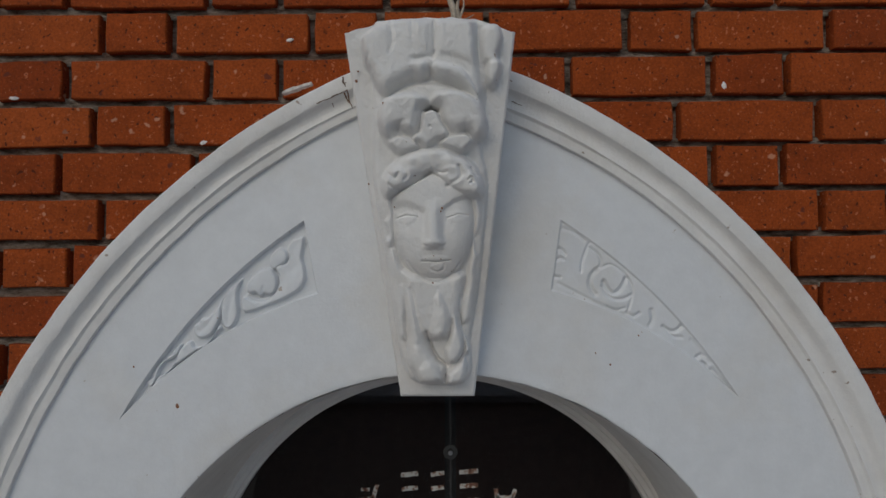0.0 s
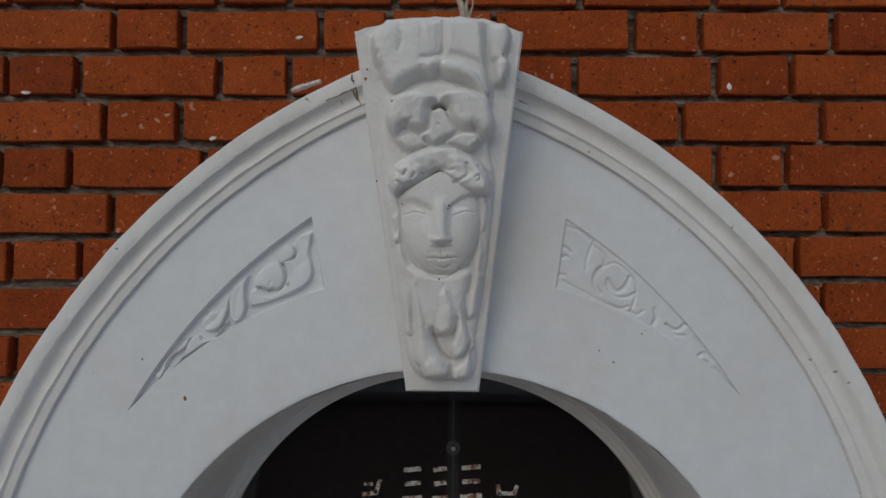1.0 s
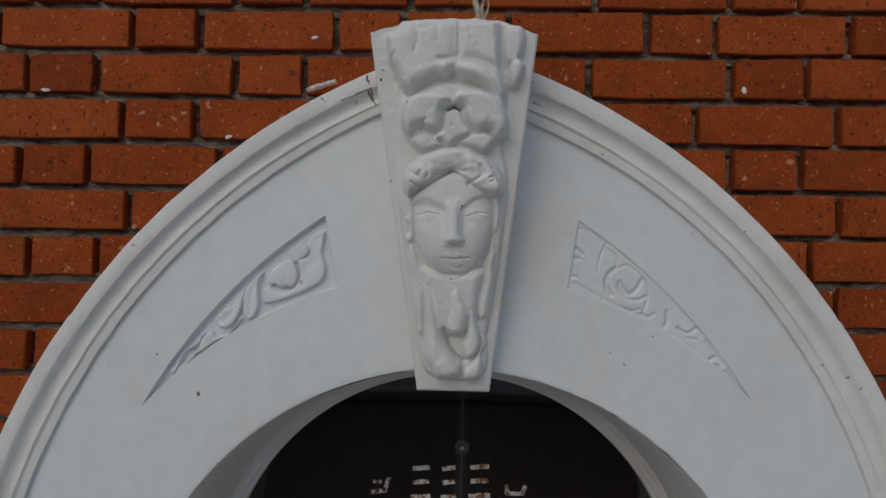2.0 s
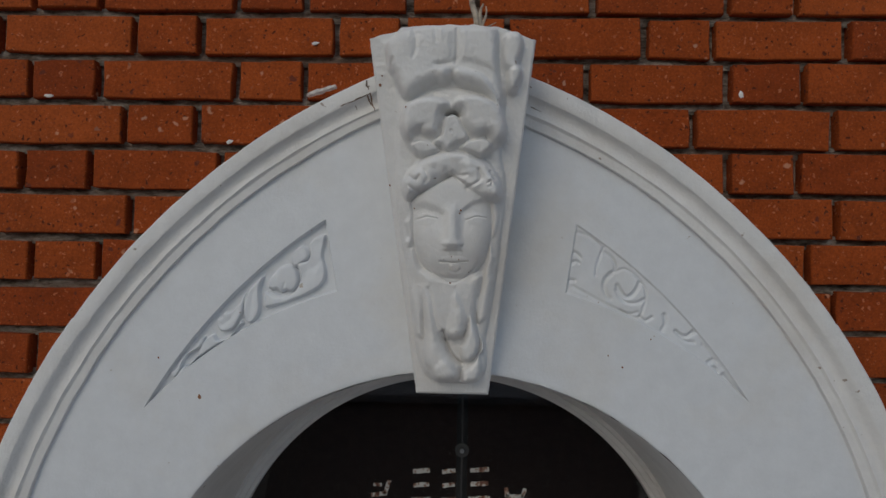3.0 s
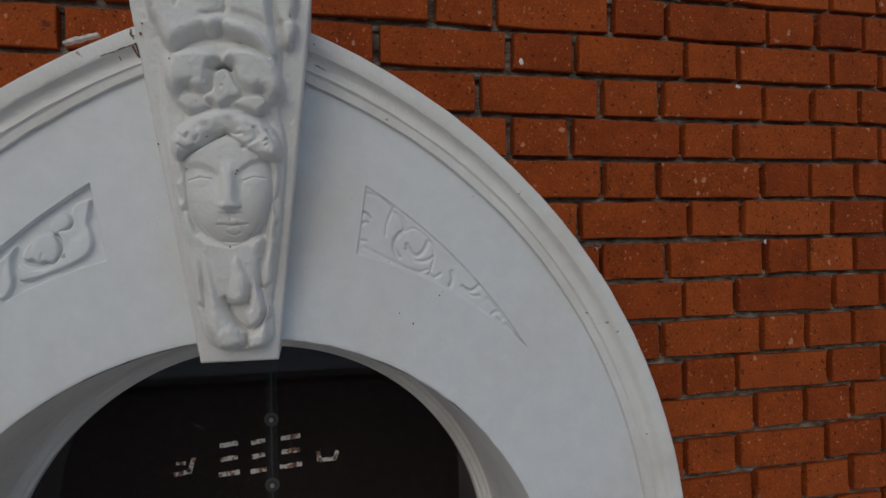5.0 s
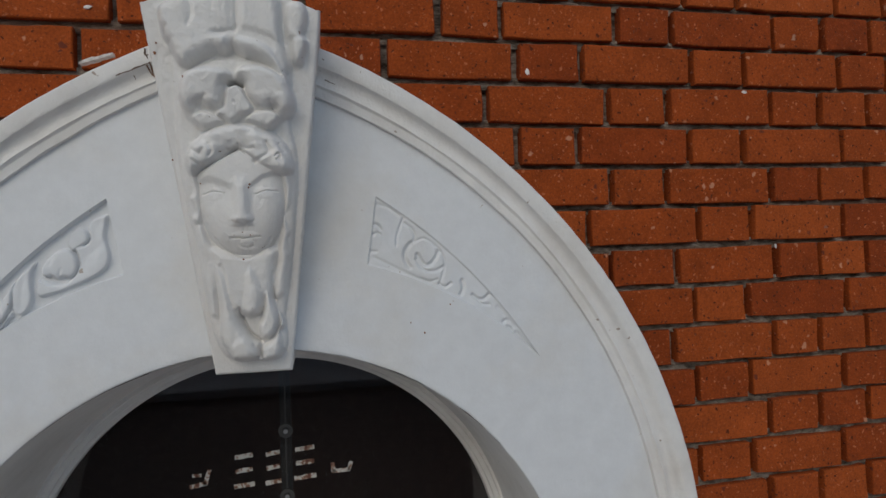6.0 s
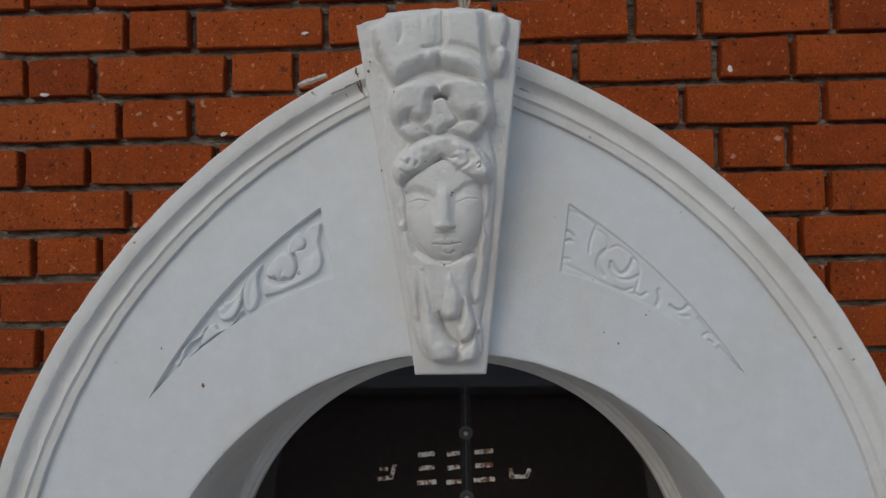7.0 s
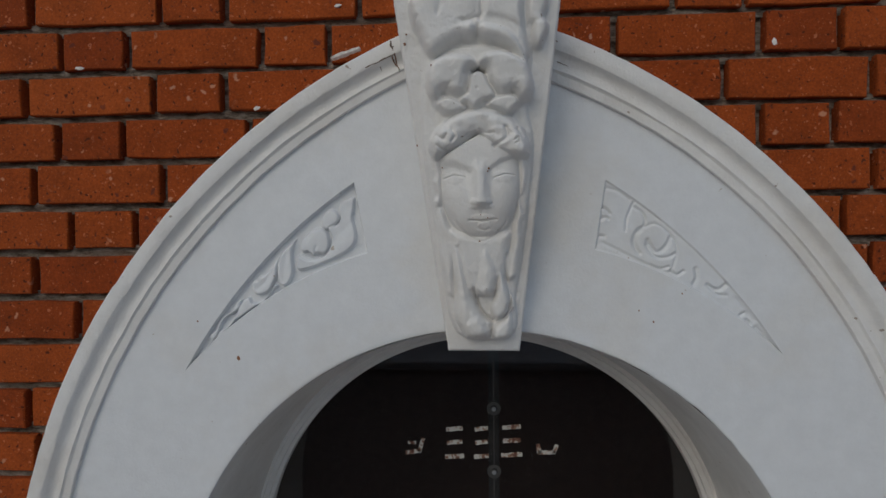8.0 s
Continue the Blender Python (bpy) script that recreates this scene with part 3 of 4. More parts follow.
# worn writing as plain bars, and the two remnants of ornament beside it
sign = thing("painted_sign", "worn white and rust-brown paint bars on the dark glass", "sign", at=(0.0, GLASS_Y, 2.25))
for cx, cz, w in ((-0.063, 2.249, 0.048), (0.003, 2.250, 0.036), (0.077, 2.255, 0.054)):
    for dz, k in ((0.034, 0.85), (0.001, 0.8), (-0.034, 1.0)):
        stroke("bar", [(cx - w * 0.42 * k, cz + dz), (cx + w * 0.42 * k, cz + dz + 0.003)], 0.0052, sign)
stroke("ornament", [(-0.181, 2.2245), (-0.150, 2.229), (-0.141, 2.258)], 0.0050, sign, "hooked remnant of white paint")
stroke("ornament", [(-0.176, 2.250), (-0.160, 2.249)], 0.0035, sign)
stroke("ornament", [(0.142, 2.247), (0.144, 2.229), (0.180, 2.230), (0.186, 2.246)], 0.0048, sign, "cup-shaped remnant of white paint")


# ---- keystone ----
def keystone_relief(X, Z):
    """Height of the carving over the sloping face, X from its axis."""
    # leaves at the crown, paired buds with a tongue between them, hair, and locks below the chin
    P = [region(X, Z, [(-107, 625), (-94, 640), (-66, 653), (4, 656), (64, 653), (75, 640), (76, 607), (78, 573), (82, 540), (73, 531), (60, 546), (40, 558), (17, 567), (1, 572), (-15, 570), (-37, 566), (-57, 556), (-71, 548), (-82, 556), (-92, 573), (-102, 585), (-106, 602)], 0.029, 0.015, 0, -0.03, 2),
         region(X, Z, [(-86, 656), (-74, 656), (90, 656), (89, 574), (83, 506), (80, 454), (87, 419), (87, 380), (80, 313), (74, 259), (65, 199), (56, 147), (56, 91), (16, 71), (-35, 79), (-56, 109), (-68, 184), (-75, 258), (-87, 330), (-93, 383), (-95, 427), (-94, 479), (-91, 531)], 0.012, 0.012, 0, 0, 2),
         region(X, Z, [(-108, 625), (-96, 634), (-79, 641), (-61, 641), (-40, 641), (-28, 645), (-21, 648), (-7, 648), (5, 645), (6, 623), (5, 603), (-4, 593), (-14, 587), (-36, 580), (-63, 575), (-85, 571), (-93, 575), (-100, 585), (-105, 598)], 0.029, 0.012, 0, -0.05, 2),
         region(X, Z, [(-108, 625), (-96, 635), (-79, 643), (-65, 641), (-60, 633), (-58, 618), (-61, 603), (-67, 590), (-83, 580), (-93, 580), (-102, 590), (-106, 602)], 0.0310, 0.018, 0, -0.04, 2),
         region(X, Z, [(-29, 643), (-21, 650), (-7, 650), (4, 646), (4, 623), (3, 605), (-6, 597), (-21, 597), (-28, 611)], 0.0305, 0.015, 0, 0, 2),
         region(X, Z, [(-104, 609), (-93, 621), (-74, 628), (-60, 631), (-58, 618), (-47, 615), (-29, 615), (-24, 596), (-12, 591), (-2, 587), (0, 577), (-4, 567), (-13, 561), (-25, 563), (-39, 557), (-55, 548), (-67, 539), (-77, 540), (-86, 551), (-94, 571), (-101, 588)], 0.0340, 0.018, 0.04, -0.14, 2.2),
         region(X, Z, [(-27, 587), (-12, 591), (-3, 587), (0, 577), (-5, 566), (-14, 562), (-23, 564), (-28, 573)], 0.0385, 0.013, 0, 0, 2),
         region(X, Z, [(10, 645), (21, 650), (38, 651), (56, 650), (66, 647), (71, 636), (73, 615), (73, 594), (71, 573), (55, 580), (34, 588), (18, 592), (9, 597), (9, 623)], 0.033, 0.012, 0, -0.03, 2),
         region(X, Z, [(1, 582), (7, 587), (20, 587), (36, 583), (50, 577), (62, 565), (71, 550), (78, 532), (84, 510), (86, 491), (83, 491), (77, 510), (67, 527), (55, 542), (43, 550), (29, 556), (16, 558), (6, 564), (0, 573)], 0.0395, 0.014, -0.05, 0.03, 2.3),
         region(X, Z, [(81, 640), (91, 647), (104, 647), (111, 642), (114, 627), (111, 610), (107, 598), (112, 590), (112, 578), (106, 563), (103, 553), (94, 551), (88, 557), (85, 572), (87, 583), (81, 589), (77, 602), (77, 622)], 0.021, 0.013, 0, 0, 2),
         region(X, Z, [(88, 587), (97, 593), (107, 592), (112, 585), (111, 575), (106, 562), (102, 554), (95, 553), (89, 559), (86, 573)], 0.025, 0.01, 0, 0, 2),
         region(X, Z + 0.006, [(-67, 472), (-56, 480), (-45, 481), (-32, 475), (-19, 465), (-28, 458), (-37, 455), (-50, 454), (-60, 459)], 0.0355, 0.006, 0, 0.1, 2.2),
         region(X, Z + 0.006, [(10, 468), (18, 476), (26, 481), (53, 484), (65, 472), (57, 461), (47, 454), (34, 458), (23, 461)], 0.0355, 0.006, 0, 0.1, 2.2),
         region(X, Z + 0.006, [(-13, 514), (-2, 519), (9, 517), (17, 502), (26, 488), (25, 479), (17, 475), (8, 473), (0, 467), (-7, 462), (-14, 464), (-19, 469), (-27, 471), (-32, 475), (-27, 482), (-19, 488), (-16, 502)], 0.0385, 0.006, 0, 0.05, 2.4),
         region(X, Z + 0.006, [(-84, 500), (-80, 530), (-50, 556), (0, 566), (50, 556), (80, 530), (86, 500), (74, 470), (40, 452), (0, 456), (-40, 452), (-74, 468)], 0.0235, 0.016, 0, 0, 2.2),
         region(X, Z + 0.006, [(-86, 502), (-85, 514), (-82, 525), (-73, 539), (-52, 548), (-26, 549), (-9, 544), (-2, 536), (-4, 527), (-13, 519), (-14, 510), (-15, 500), (-20, 487), (-27, 481), (-33, 480), (-45, 483), (-52, 489), (-58, 487), (-63, 479), (-69, 476), (-80, 484)], 0.0430, 0.017, 0, 0.06, 2.2),
         region(X, Z + 0.006, [(-2, 536), (4, 546), (14, 551), (38, 552), (60, 545), (79, 529), (88, 506), (87, 487), (79, 476), (69, 474), (61, 478), (56, 486), (49, 485), (41, 482), (32, 484), (25, 489), (17, 501), (14, 511), (12, 522), (2, 528)], 0.0440, 0.017, 0, 0.06, 2.2),
         region(X, Z, [(-84, 401), (-78, 420), (-66, 434), (-51, 446), (-29, 455), (-7, 459), (15, 459), (37, 453), (59, 441), (74, 425), (82, 404), (83, 387), (75, 377), (60, 376), (42, 381), (24, 390), (14, 399), (6, 409), (-3, 416), (-12, 412), (-23, 403), (-36, 393), (-52, 388), (-65, 379), (-75, 376), (-82, 387)], 0.0385, 0.020, 0, 0.05, 2.2),
         region(X, Z, [(-78, 407), (-69, 422), (-54, 430), (-38, 429), (-28, 420), (-25, 409), (-34, 397), (-50, 390), (-64, 382), (-74, 379), (-80, 390)], 0.0415, 0.012, 0, 0, 2),
         region(X, Z, [(10, 423), (22, 433), (38, 433), (56, 428), (70, 416), (78, 401), (77, 385), (67, 379), (52, 380), (35, 387), (21, 395), (14, 407)], 0.0415, 0.012, 0, 0, 2),
         region(X, Z, [(44, 430), (59, 426), (72, 413), (77, 397), (73, 383), (63, 380), (52, 387), (49, 406)], 0.0435, 0.01, 0, 0, 2),
         region(X, Z, [(-23, 419), (-11, 428), (5, 428), (17, 421), (29, 416), (24, 404), (15, 402), (5, 413), (-4, 418), (-14, 414)], 0.040, 0.009, 0, 0, 2),
         region(X, Z, [(-80, 384), (-68, 380), (-61, 348), (-62, 312), (-65, 301), (-75, 301), (-80, 312), (-75, 321), (-78, 332), (-81, 344), (-75, 355), (-79, 369)], 0.020, 0.01, 0, 0, 2),
         region(X, Z, [(-75, 301), (-62, 303), (-53, 276), (-42, 258), (-39, 230), (-45, 198), (-47, 175), (-46, 147), (-61, 153), (-63, 170), (-67, 198), (-69, 221), (-68, 244), (-72, 271)], 0.021, 0.014, 0, 0, 2),
         region(X, Z, [(57, 386), (75, 381), (80, 362), (78, 343), (74, 326), (67, 316), (70, 299), (74, 288), (70, 276), (69, 262), (71, 249), (66, 229), (63, 203), (59, 185), (50, 176), (42, 175), (38, 188), (41, 213), (47, 240), (50, 268), (56, 295), (62, 326), (62, 358)], 0.021, 0.013, 0, 0, 2),
         region(X, Z, [(-60, 267), (-32, 267), (4, 260), (36, 267), (53, 258), (47, 222), (43, 185), (37, 161), (28, 171), (17, 157), (-11, 147), (-27, 156), (-43, 147), (-49, 184), (-54, 226)], 0.029, 0.022, 0, 0, 2),
         region(X, Z, [(-54, 240), (-37, 235), (-27, 203), (-18, 170), (-13, 149), (-6, 132), (3, 117), (16, 108), (15, 87), (11, 80), (-7, 74), (-24, 75), (-33, 81), (-41, 95), (-48, 109), (-50, 135), (-48, 170), (-51, 207)], 0.0325, 0.022, -0.05, -0.02, 2),
         region(X, Z, [(-41, 109), (-25, 121), (-7, 123), (7, 109), (14, 95), (11, 81), (-7, 75), (-24, 76), (-33, 82)], 0.036, 0.017, 0, 0, 2),
         region(X, Z, [(-8, 222), (4, 240), (15, 231), (24, 211), (29, 192), (28, 178), (25, 165), (19, 155), (9, 150), (-2, 150), (-10, 157), (-14, 168), (-13, 185), (-8, 212)], 0.0370, 0.018, 0, -0.06, 2),
         region(X, Z, [(29, 199), (41, 174), (47, 149), (46, 134), (40, 121), (31, 113), (20, 112), (14, 121), (13, 137), (19, 151)], 0.034, 0.011, 0, 0, 2),
         region(X, Z, [(41, 174), (48, 159), (55, 144), (55, 131), (48, 123), (51, 108), (50, 91), (44, 79), (30, 74), (19, 75), (14, 81), (16, 98), (28, 109), (41, 123), (46, 144)], 0.031, 0.012, 0, -0.03, 2)]
    H = soften(union(P, 12.0), 1.7)
    X = X - 0.0042
    # the face: full cheeks that roll back softly, a narrow chin
    whole, Z = Z, Z - 0.007
    dz = Z - 2.846
    rx = 0.0690 * np.where(dz < 0, 1 - 0.34 * np.clip(-dz / 0.11, 0, 1) ** 1.9, 1.0)
    fx = X + 0.0048
    face = (0.0385 - 0.06 * dz) * np.clip(1 - np.abs(fx / rx) ** 3.3 - np.abs(dz / 0.1090) ** 3.6, 0, 1) ** 0.5
    on = np.clip(face / 0.01, 0, 1)
    # the brow's edge drops to the bridge of the nose; the sockets lie below it
    brow = np.where(fx < 0, np.interp(X, [-0.068, -0.046, -0.020], [2.862, 2.866, 2.8545]), np.interp(X, [0.009, 0.030, 0.055], [2.8535, 2.868, 2.876]))
    under = np.clip((brow - Z + 0.005) / np.where(fx < 0, 0.0150, 0.0105), 0, 1)
    socket = under * under * (3 - 2 * under) * np.clip(1 - (brow - Z) / 0.052, 0, 1) ** 1.2 * (1 - np.exp(-np.abs((fx - 0.0016) / 0.0150) ** 4))
    face -= on * 0.0066 * socket
    for ex, ez, tilt in ((-0.046, 2.8435, 0.05), (0.0325, 2.845, -0.10)):
        face += on * lobe(X, Z, ex, ez - 0.003, 0.0160, 0.0100, 0.0014, tilt)
    u = np.clip((2.864 - Z) / 0.066, 0, 1)
    nose = (0.0050 + 0.0095 * u) * np.exp(-np.abs((fx - 0.0005) / (0.0098 + 0.0042 * u ** 3)) ** 2.8) * np.clip((2.872 - Z) / 0.020, 0, 1) * np.clip((Z - 2.7900) / 0.0110, 0, 1) ** 0.7
    face += on * nose
    face += on * (lobe(X, Z, -0.0150, 2.8010, 0.0060, 0.0060, 0.0018) + lobe(X, Z, 0.0075, 2.8010, 0.0060, 0.0060, 0.0018))
    face += on * (lobe(X, Z, -0.002, 2.7765, 0.022, 0.0055, 0.0016) + lobe(X, Z, 0.0, 2.7640, 0.0100, 0.0068, 0.0028) + lobe(X, Z, -0.003, 2.7480, 0.024, 0.013, 0.0022))
    face -= on * groove(X, Z, [(-0.0025, 2.790), (-0.0025, 2.781)], 0.003, 0.0015)
    crown = np.clip((2.8790 + 0.037 * (1 - np.abs(fx / 0.066)) - Z) / 0.008, 0, 1)
    face = face * crown
    H = np.maximum(face, H)
    H = np.maximum(H, 0)
    Z = whole
    # cuts between leaves, curls and folds
    cuts = [([(-61, 643), (-58, 630), (-58, 615), (-62, 600)], 0.004, 0.0030),
            ([(-28, 643), (-27, 630), (-27, 617)], 0.0035, 0.0012),
            ([(-95, 596), (-98, 586), (-93, 576)], 0.003, 0.004),
            ([(7, 645), (7, 622), (6, 598), (3, 592)], 0.0026, 0.005),
            ([(-24, 590), (-10, 592), (0, 595), (6, 600)], 0.0025, 0.003),
            ([(75, 640), (74, 611), (76, 582)], 0.004, 0.003),
            ([(-9, 515), (0, 519), (10, 514)], 0.0022, 0.024),
            ([(-3, 487), (-1, 486)], 0.0018, 0.003),
            ([(-54, 481), (-50, 490), (-44, 495)], 0.0025, 0.003),
            ([(-18, 514), (-24, 506), (-26, 494)], 0.004, 0.0025),
            ([(55, 479), (52, 488)], 0.0025, 0.003),
            ([(-65, 536), (-40, 546), (-10, 547)], 0.0022, 0.002),
            ([(30, 448), (45, 443), (58, 433)], 0.003, 0.0035),
            ([(0, 423), (12, 417), (22, 418)], 0.0022, 0.005),
            ([(-69, 399), (-62, 394), (-55, 392)], 0.0022, 0.005),
            ([(-68, 415), (-58, 408), (-53, 415)], 0.0025, 0.004),
            ([(-44, 423), (-39, 413), (-44, 405)], 0.0025, 0.004),
            ([(42, 425), (45, 413), (38, 405), (24, 398)], 0.003, 0.005),
            ([(56, 405), (61, 408), (62, 402), (58, 400)], 0.0016, 0.005),
            ([(61, 424), (68, 412)], 0.0022, 0.004),
            ([(-39, 235), (-34, 217), (-31, 195), (-26, 170)], 0.0035, 0.0032),
            ([(41, 222), (39, 199), (43, 177)], 0.0022, 0.005),
            ([(3, 203), (-1, 184), (0, 170)], 0.006, 0.002),
            ([(-15, 164), (-10, 145), (-5, 130), (5, 116), (17, 108)], 0.0024, 0.008),
            ([(-26, 109), (-35, 98)], 0.004, 0.002),
            ([(14, 83), (10, 95), (5, 102)], 0.004, 0.004)]
    H -= carve(X + 0.0042, Z, cuts)
    hair = 1.0 * np.clip(lobe(X, Z, -0.008, 2.915, 0.084, 0.040, 1.0) * 2.0, 0, 1) * (1 - np.clip(on * crown, 0, 1))
    H += 0.0040 * hair * lumps(X, Z, 66, 1.0) + (1 - 0.7 * on) * (0.0010 * lumps(X, Z, 38, 4.0) + 0.0007 * lumps(X, Z, 120, 7.0) + 0.0004 * lumps(X, Z, 260, 3.0))
    H = soften(np.maximum(H, -0.004), 1.1)
    # crisp tool marks: lids, mouth, hairline, jaw
    jaw = [(-0.0048 + 0.0665 * (1 - 0.17 * max(0.0, math.sin(a))) * math.cos(a), 2.846 - 0.1075 * math.sin(a)) for a in np.linspace(0.75, math.pi - 0.75, 14)]
    for pts, w, d in ((jaw, 0.0020, 0.0024), ([(-0.0625, 2.8405), (-0.046, 2.8450), (-0.0295, 2.8420)], 0.0012, 0.0022), ([(0.018, 2.8400), (0.0345, 2.8460), (0.051, 2.8450)], 0.0012, 0.0022),
                      ([(-0.024, 2.7720), (-0.012, 2.7722), (-0.002, 2.7705), (0.008, 2.7722), (0.021, 2.7735)], 0.0012, 0.0026), ([(-0.009, 2.7585), (0.0, 2.7560), (0.009, 2.7585)], 0.0018, 0.0012),
                      ([(-0.020, 2.7980), (-0.0025, 2.7910), (0.0145, 2.7985)], 0.0016, 0.0014)):
        H -= groove(X, Z - 0.007, pts, w, d)
    return H


def build_keystone():
    nu, nz = 330, 720
    tz = np.linspace(0, 1, nz)[None, :]
    tu = np.linspace(-1, 1, nu)[:, None]
    half = K_HALF_LOW + (K_HALF_TOP - K_HALF_LOW) * tz + 0 * tu
    X = half * tu
    crest = 0.017 * np.clip(1 - np.abs(X / 0.128) ** 3, 0, 1) + 0.0034 * np.cos(X * 165 + 0.8) * np.clip(1.2 - np.abs(X / 0.11), 0, 1)
    Z = K_LOW + (K_TOP - K_LOW) * tz + crest * tz ** 6
    slope = -0.030 - 0.098 * tz + 0 * tu
    margin = np.clip((half - np.abs(X) - 0.008) / 0.004, 0, 1) * np.clip((Z - 2.572) / 0.004, 0, 1)
    H = keystone_relief(X, Z) * margin
    # rounded, slightly chipped arrises
    e = np.minimum(half - np.abs(X), Z - K_LOW)
    H -= 0.004 * np.clip(1 - e / 0.0045, 0, 1) ** 2
    Y = slope - H + 0.0006 * wave(X * 5, Z * 5, 1)
    edge = np.array([[noise.noise((float(s) * 9, float(z) * 60, 0)) for z in tz[0]] for s in (-1, 1)])
    Xw = X + 0.0010 * (np.where(tu < 0, edge[0][None, :], edge[1][None, :]) * np.clip(np.abs(tu) * 6 - 5, 0, 1))
    front = np.stack([AX + Xw - 0.0085 * tz, Y, Z], -1)   # it leans a little
    V, F = sheet(front, flip=True)
    V = [tuple(p) for p in V]
    border = [i * nz for i in range(nu)] + [(nu - 1) * nz + j for j in range(1, nz)] + [i * nz + nz - 1 for i in range(nu - 2, -1, -1)] + [j for j in range(nz - 2, 0, -1)]
    n0 = len(V)
    V += [(V[i][0], 0.102, V[i][2]) for i in border]
    m = len(border)
    for k in range(m):
        F.append((border[k], border[(k + 1) % m], n0 + (k + 1) % m, n0 + k))
    F.append(tuple(n0 + k for k in range(m - 1, -1, -1)))
    ob = part("keystone_mask", V, F, CREAM, None, "", 70)
    tagged(ob, "cream painted stucco keystone carved with a mask and leaves", "keystone")
    return front.reshape(-1, 3)


carved = build_keystone()


# ---- small things on the stonework ----
def blob(name, x, y, z, rx, rz, mat, thick, seed, label, category, rot=0.0, group=""):
    """An uneven, domed splash or flake that lies on an upright face."""
    rows, n = [], 18
    for k in range(n + 1):
        a = 2 * math.pi * (k % n) / n
        q = 1 + 0.38 * noise.noise((math.cos(a) * 1.7 + seed, math.sin(a) * 1.7, seed))
        c, s = math.cos(rot), math.sin(rot)
        u, w = rx * q * math.cos(a), rz * q * math.sin(a)
        rows.append([(x + (u * c - w * s) * f, y - thick * h, z + (u * s + w * c) * f) for f, h in ((1.0, -0.3), (0.97, 0.5), (0.7, 0.9), (0.35, 1.0), (0.01, 1.05))])
    v, f = sheet(np.array(rows))
    ob = part(name, v, f, mat, None, "", 50)
    return tagged(ob, label, category, group)


for k, (x, z, rx, rz, rot) in enumerate(((0.551, 3.111, 0.0065, 0.009, 0.2), (1.051, 3.081, 0.011, 0.006, -0.1), (1.117, 2.740, 0.0035, 0.006, 0.1), (-0.268, 3.203, 0.009, 0.004, 0.1), (-0.79, 3.095, 0.012, 0.0045, 0.0),
                                          (1.205, 2.705, 0.002, 0.008, -0.2), (-0.43, 3.008, 0.010, 0.005, 0.3))):
    blob("paint_splash", x, WALL_Y - 0.0005, z, rx * 0.8, rz * 0.75, FLAKE, 0.0016, k * 1.7, "white paint splash on the brick wall", "paint splash", rot, "paint splashes on the wall")

# a loose plaster chip behind the rim of the moulding
chip = np.array([[(-0.276 + 0.054 * i / 8, 0.045 + 0.012 * j, 3.0935 + 0.018 * i / 8 + 0.0016 * noise.noise((i * 1.3, j, 2))) for j in (0, 1, 1.3)] for i in range(9)])
top = chip + np.array([[(0, -0.001, 0.0068 * (0.45 + 0.9 * abs(noise.noise((i * 0.9, j * 0.4, 5))) + 0.25 * math.sin(i * 0.8))) for j in range(3)] for i in range(9)])
loop = np.concatenate([chip, top[:, ::-1], chip[:, :1]], axis=1)
v, f = sheet(loop)
m = loop.shape[1]
f.append(tuple(range(m - 1)))
f.append(tuple(8 * m + k for k in range(m - 2, -1, -1)))
tagged(part("plaster_chip", v, f, FLAKE, None, "", 40), "loose white plaster chip on the arch rim", "plaster chip")


def tube(pts, r0, r1, sides=7):
    rows = []
    for i, p in enumerate(pts):
        q = Vector(pts[min(i + 1, len(pts) - 1)]) - Vector(pts[max(i - 1, 0)])
        q.normalize()
        a = q.cross(Vector((0, 1, 0.2))).normalized()
        b = q.cross(a)
        r = r0 + (r1 - r0) * i / (len(pts) - 1)
        rows.append([tuple(Vector(p) + r * (math.cos(2 * math.pi * k / sides) * a + math.sin(2 * math.pi * k / sides) * b)) for k in range(sides + 1)])
    return sheet(np.array(rows))


weed = thing("dry_weed", "dry pale weed stub on top of the keystone", "plant", at=(0.045, -0.126, 3.150))
for k, (dx, dz, r) in enumerate(((-0.005, 0.052, 0.0058), (0.009, 0.044, 0.0050), (-0.026, 0.010, 0.0026), (0.020, 0.014, 0.0020), (0.002, 0.040, 0.0030), (-0.016, 0.004, 0.0030))):
    base = (0.045 + 0.003 * k - 0.006, -0.126, 3.150)
    pts = [(base[0] + dx * s + 0.003 * math.sin(s * 5 + k), base[1] - 0.006 * s, base[2] + dz * s) for s in np.linspace(0, 1, 7)]
    part("stem", *tube(pts, r, r * (0.75 if r > 0.005 else 0.3)), TWIG, weed)

# dusty webs and brown grime where moulding and keystone meet
def moulding_y(x, z):
    off, spring, R = RIM[1 if x > AX else -1]
    d = R - math.hypot(abs(x - AX) + off, z - spring)
    return float(np.interp(d, [p[0] for p in PROFILE[1:]], [p[1] for p in PROFILE[1:]]))


grit = random.Random(3)


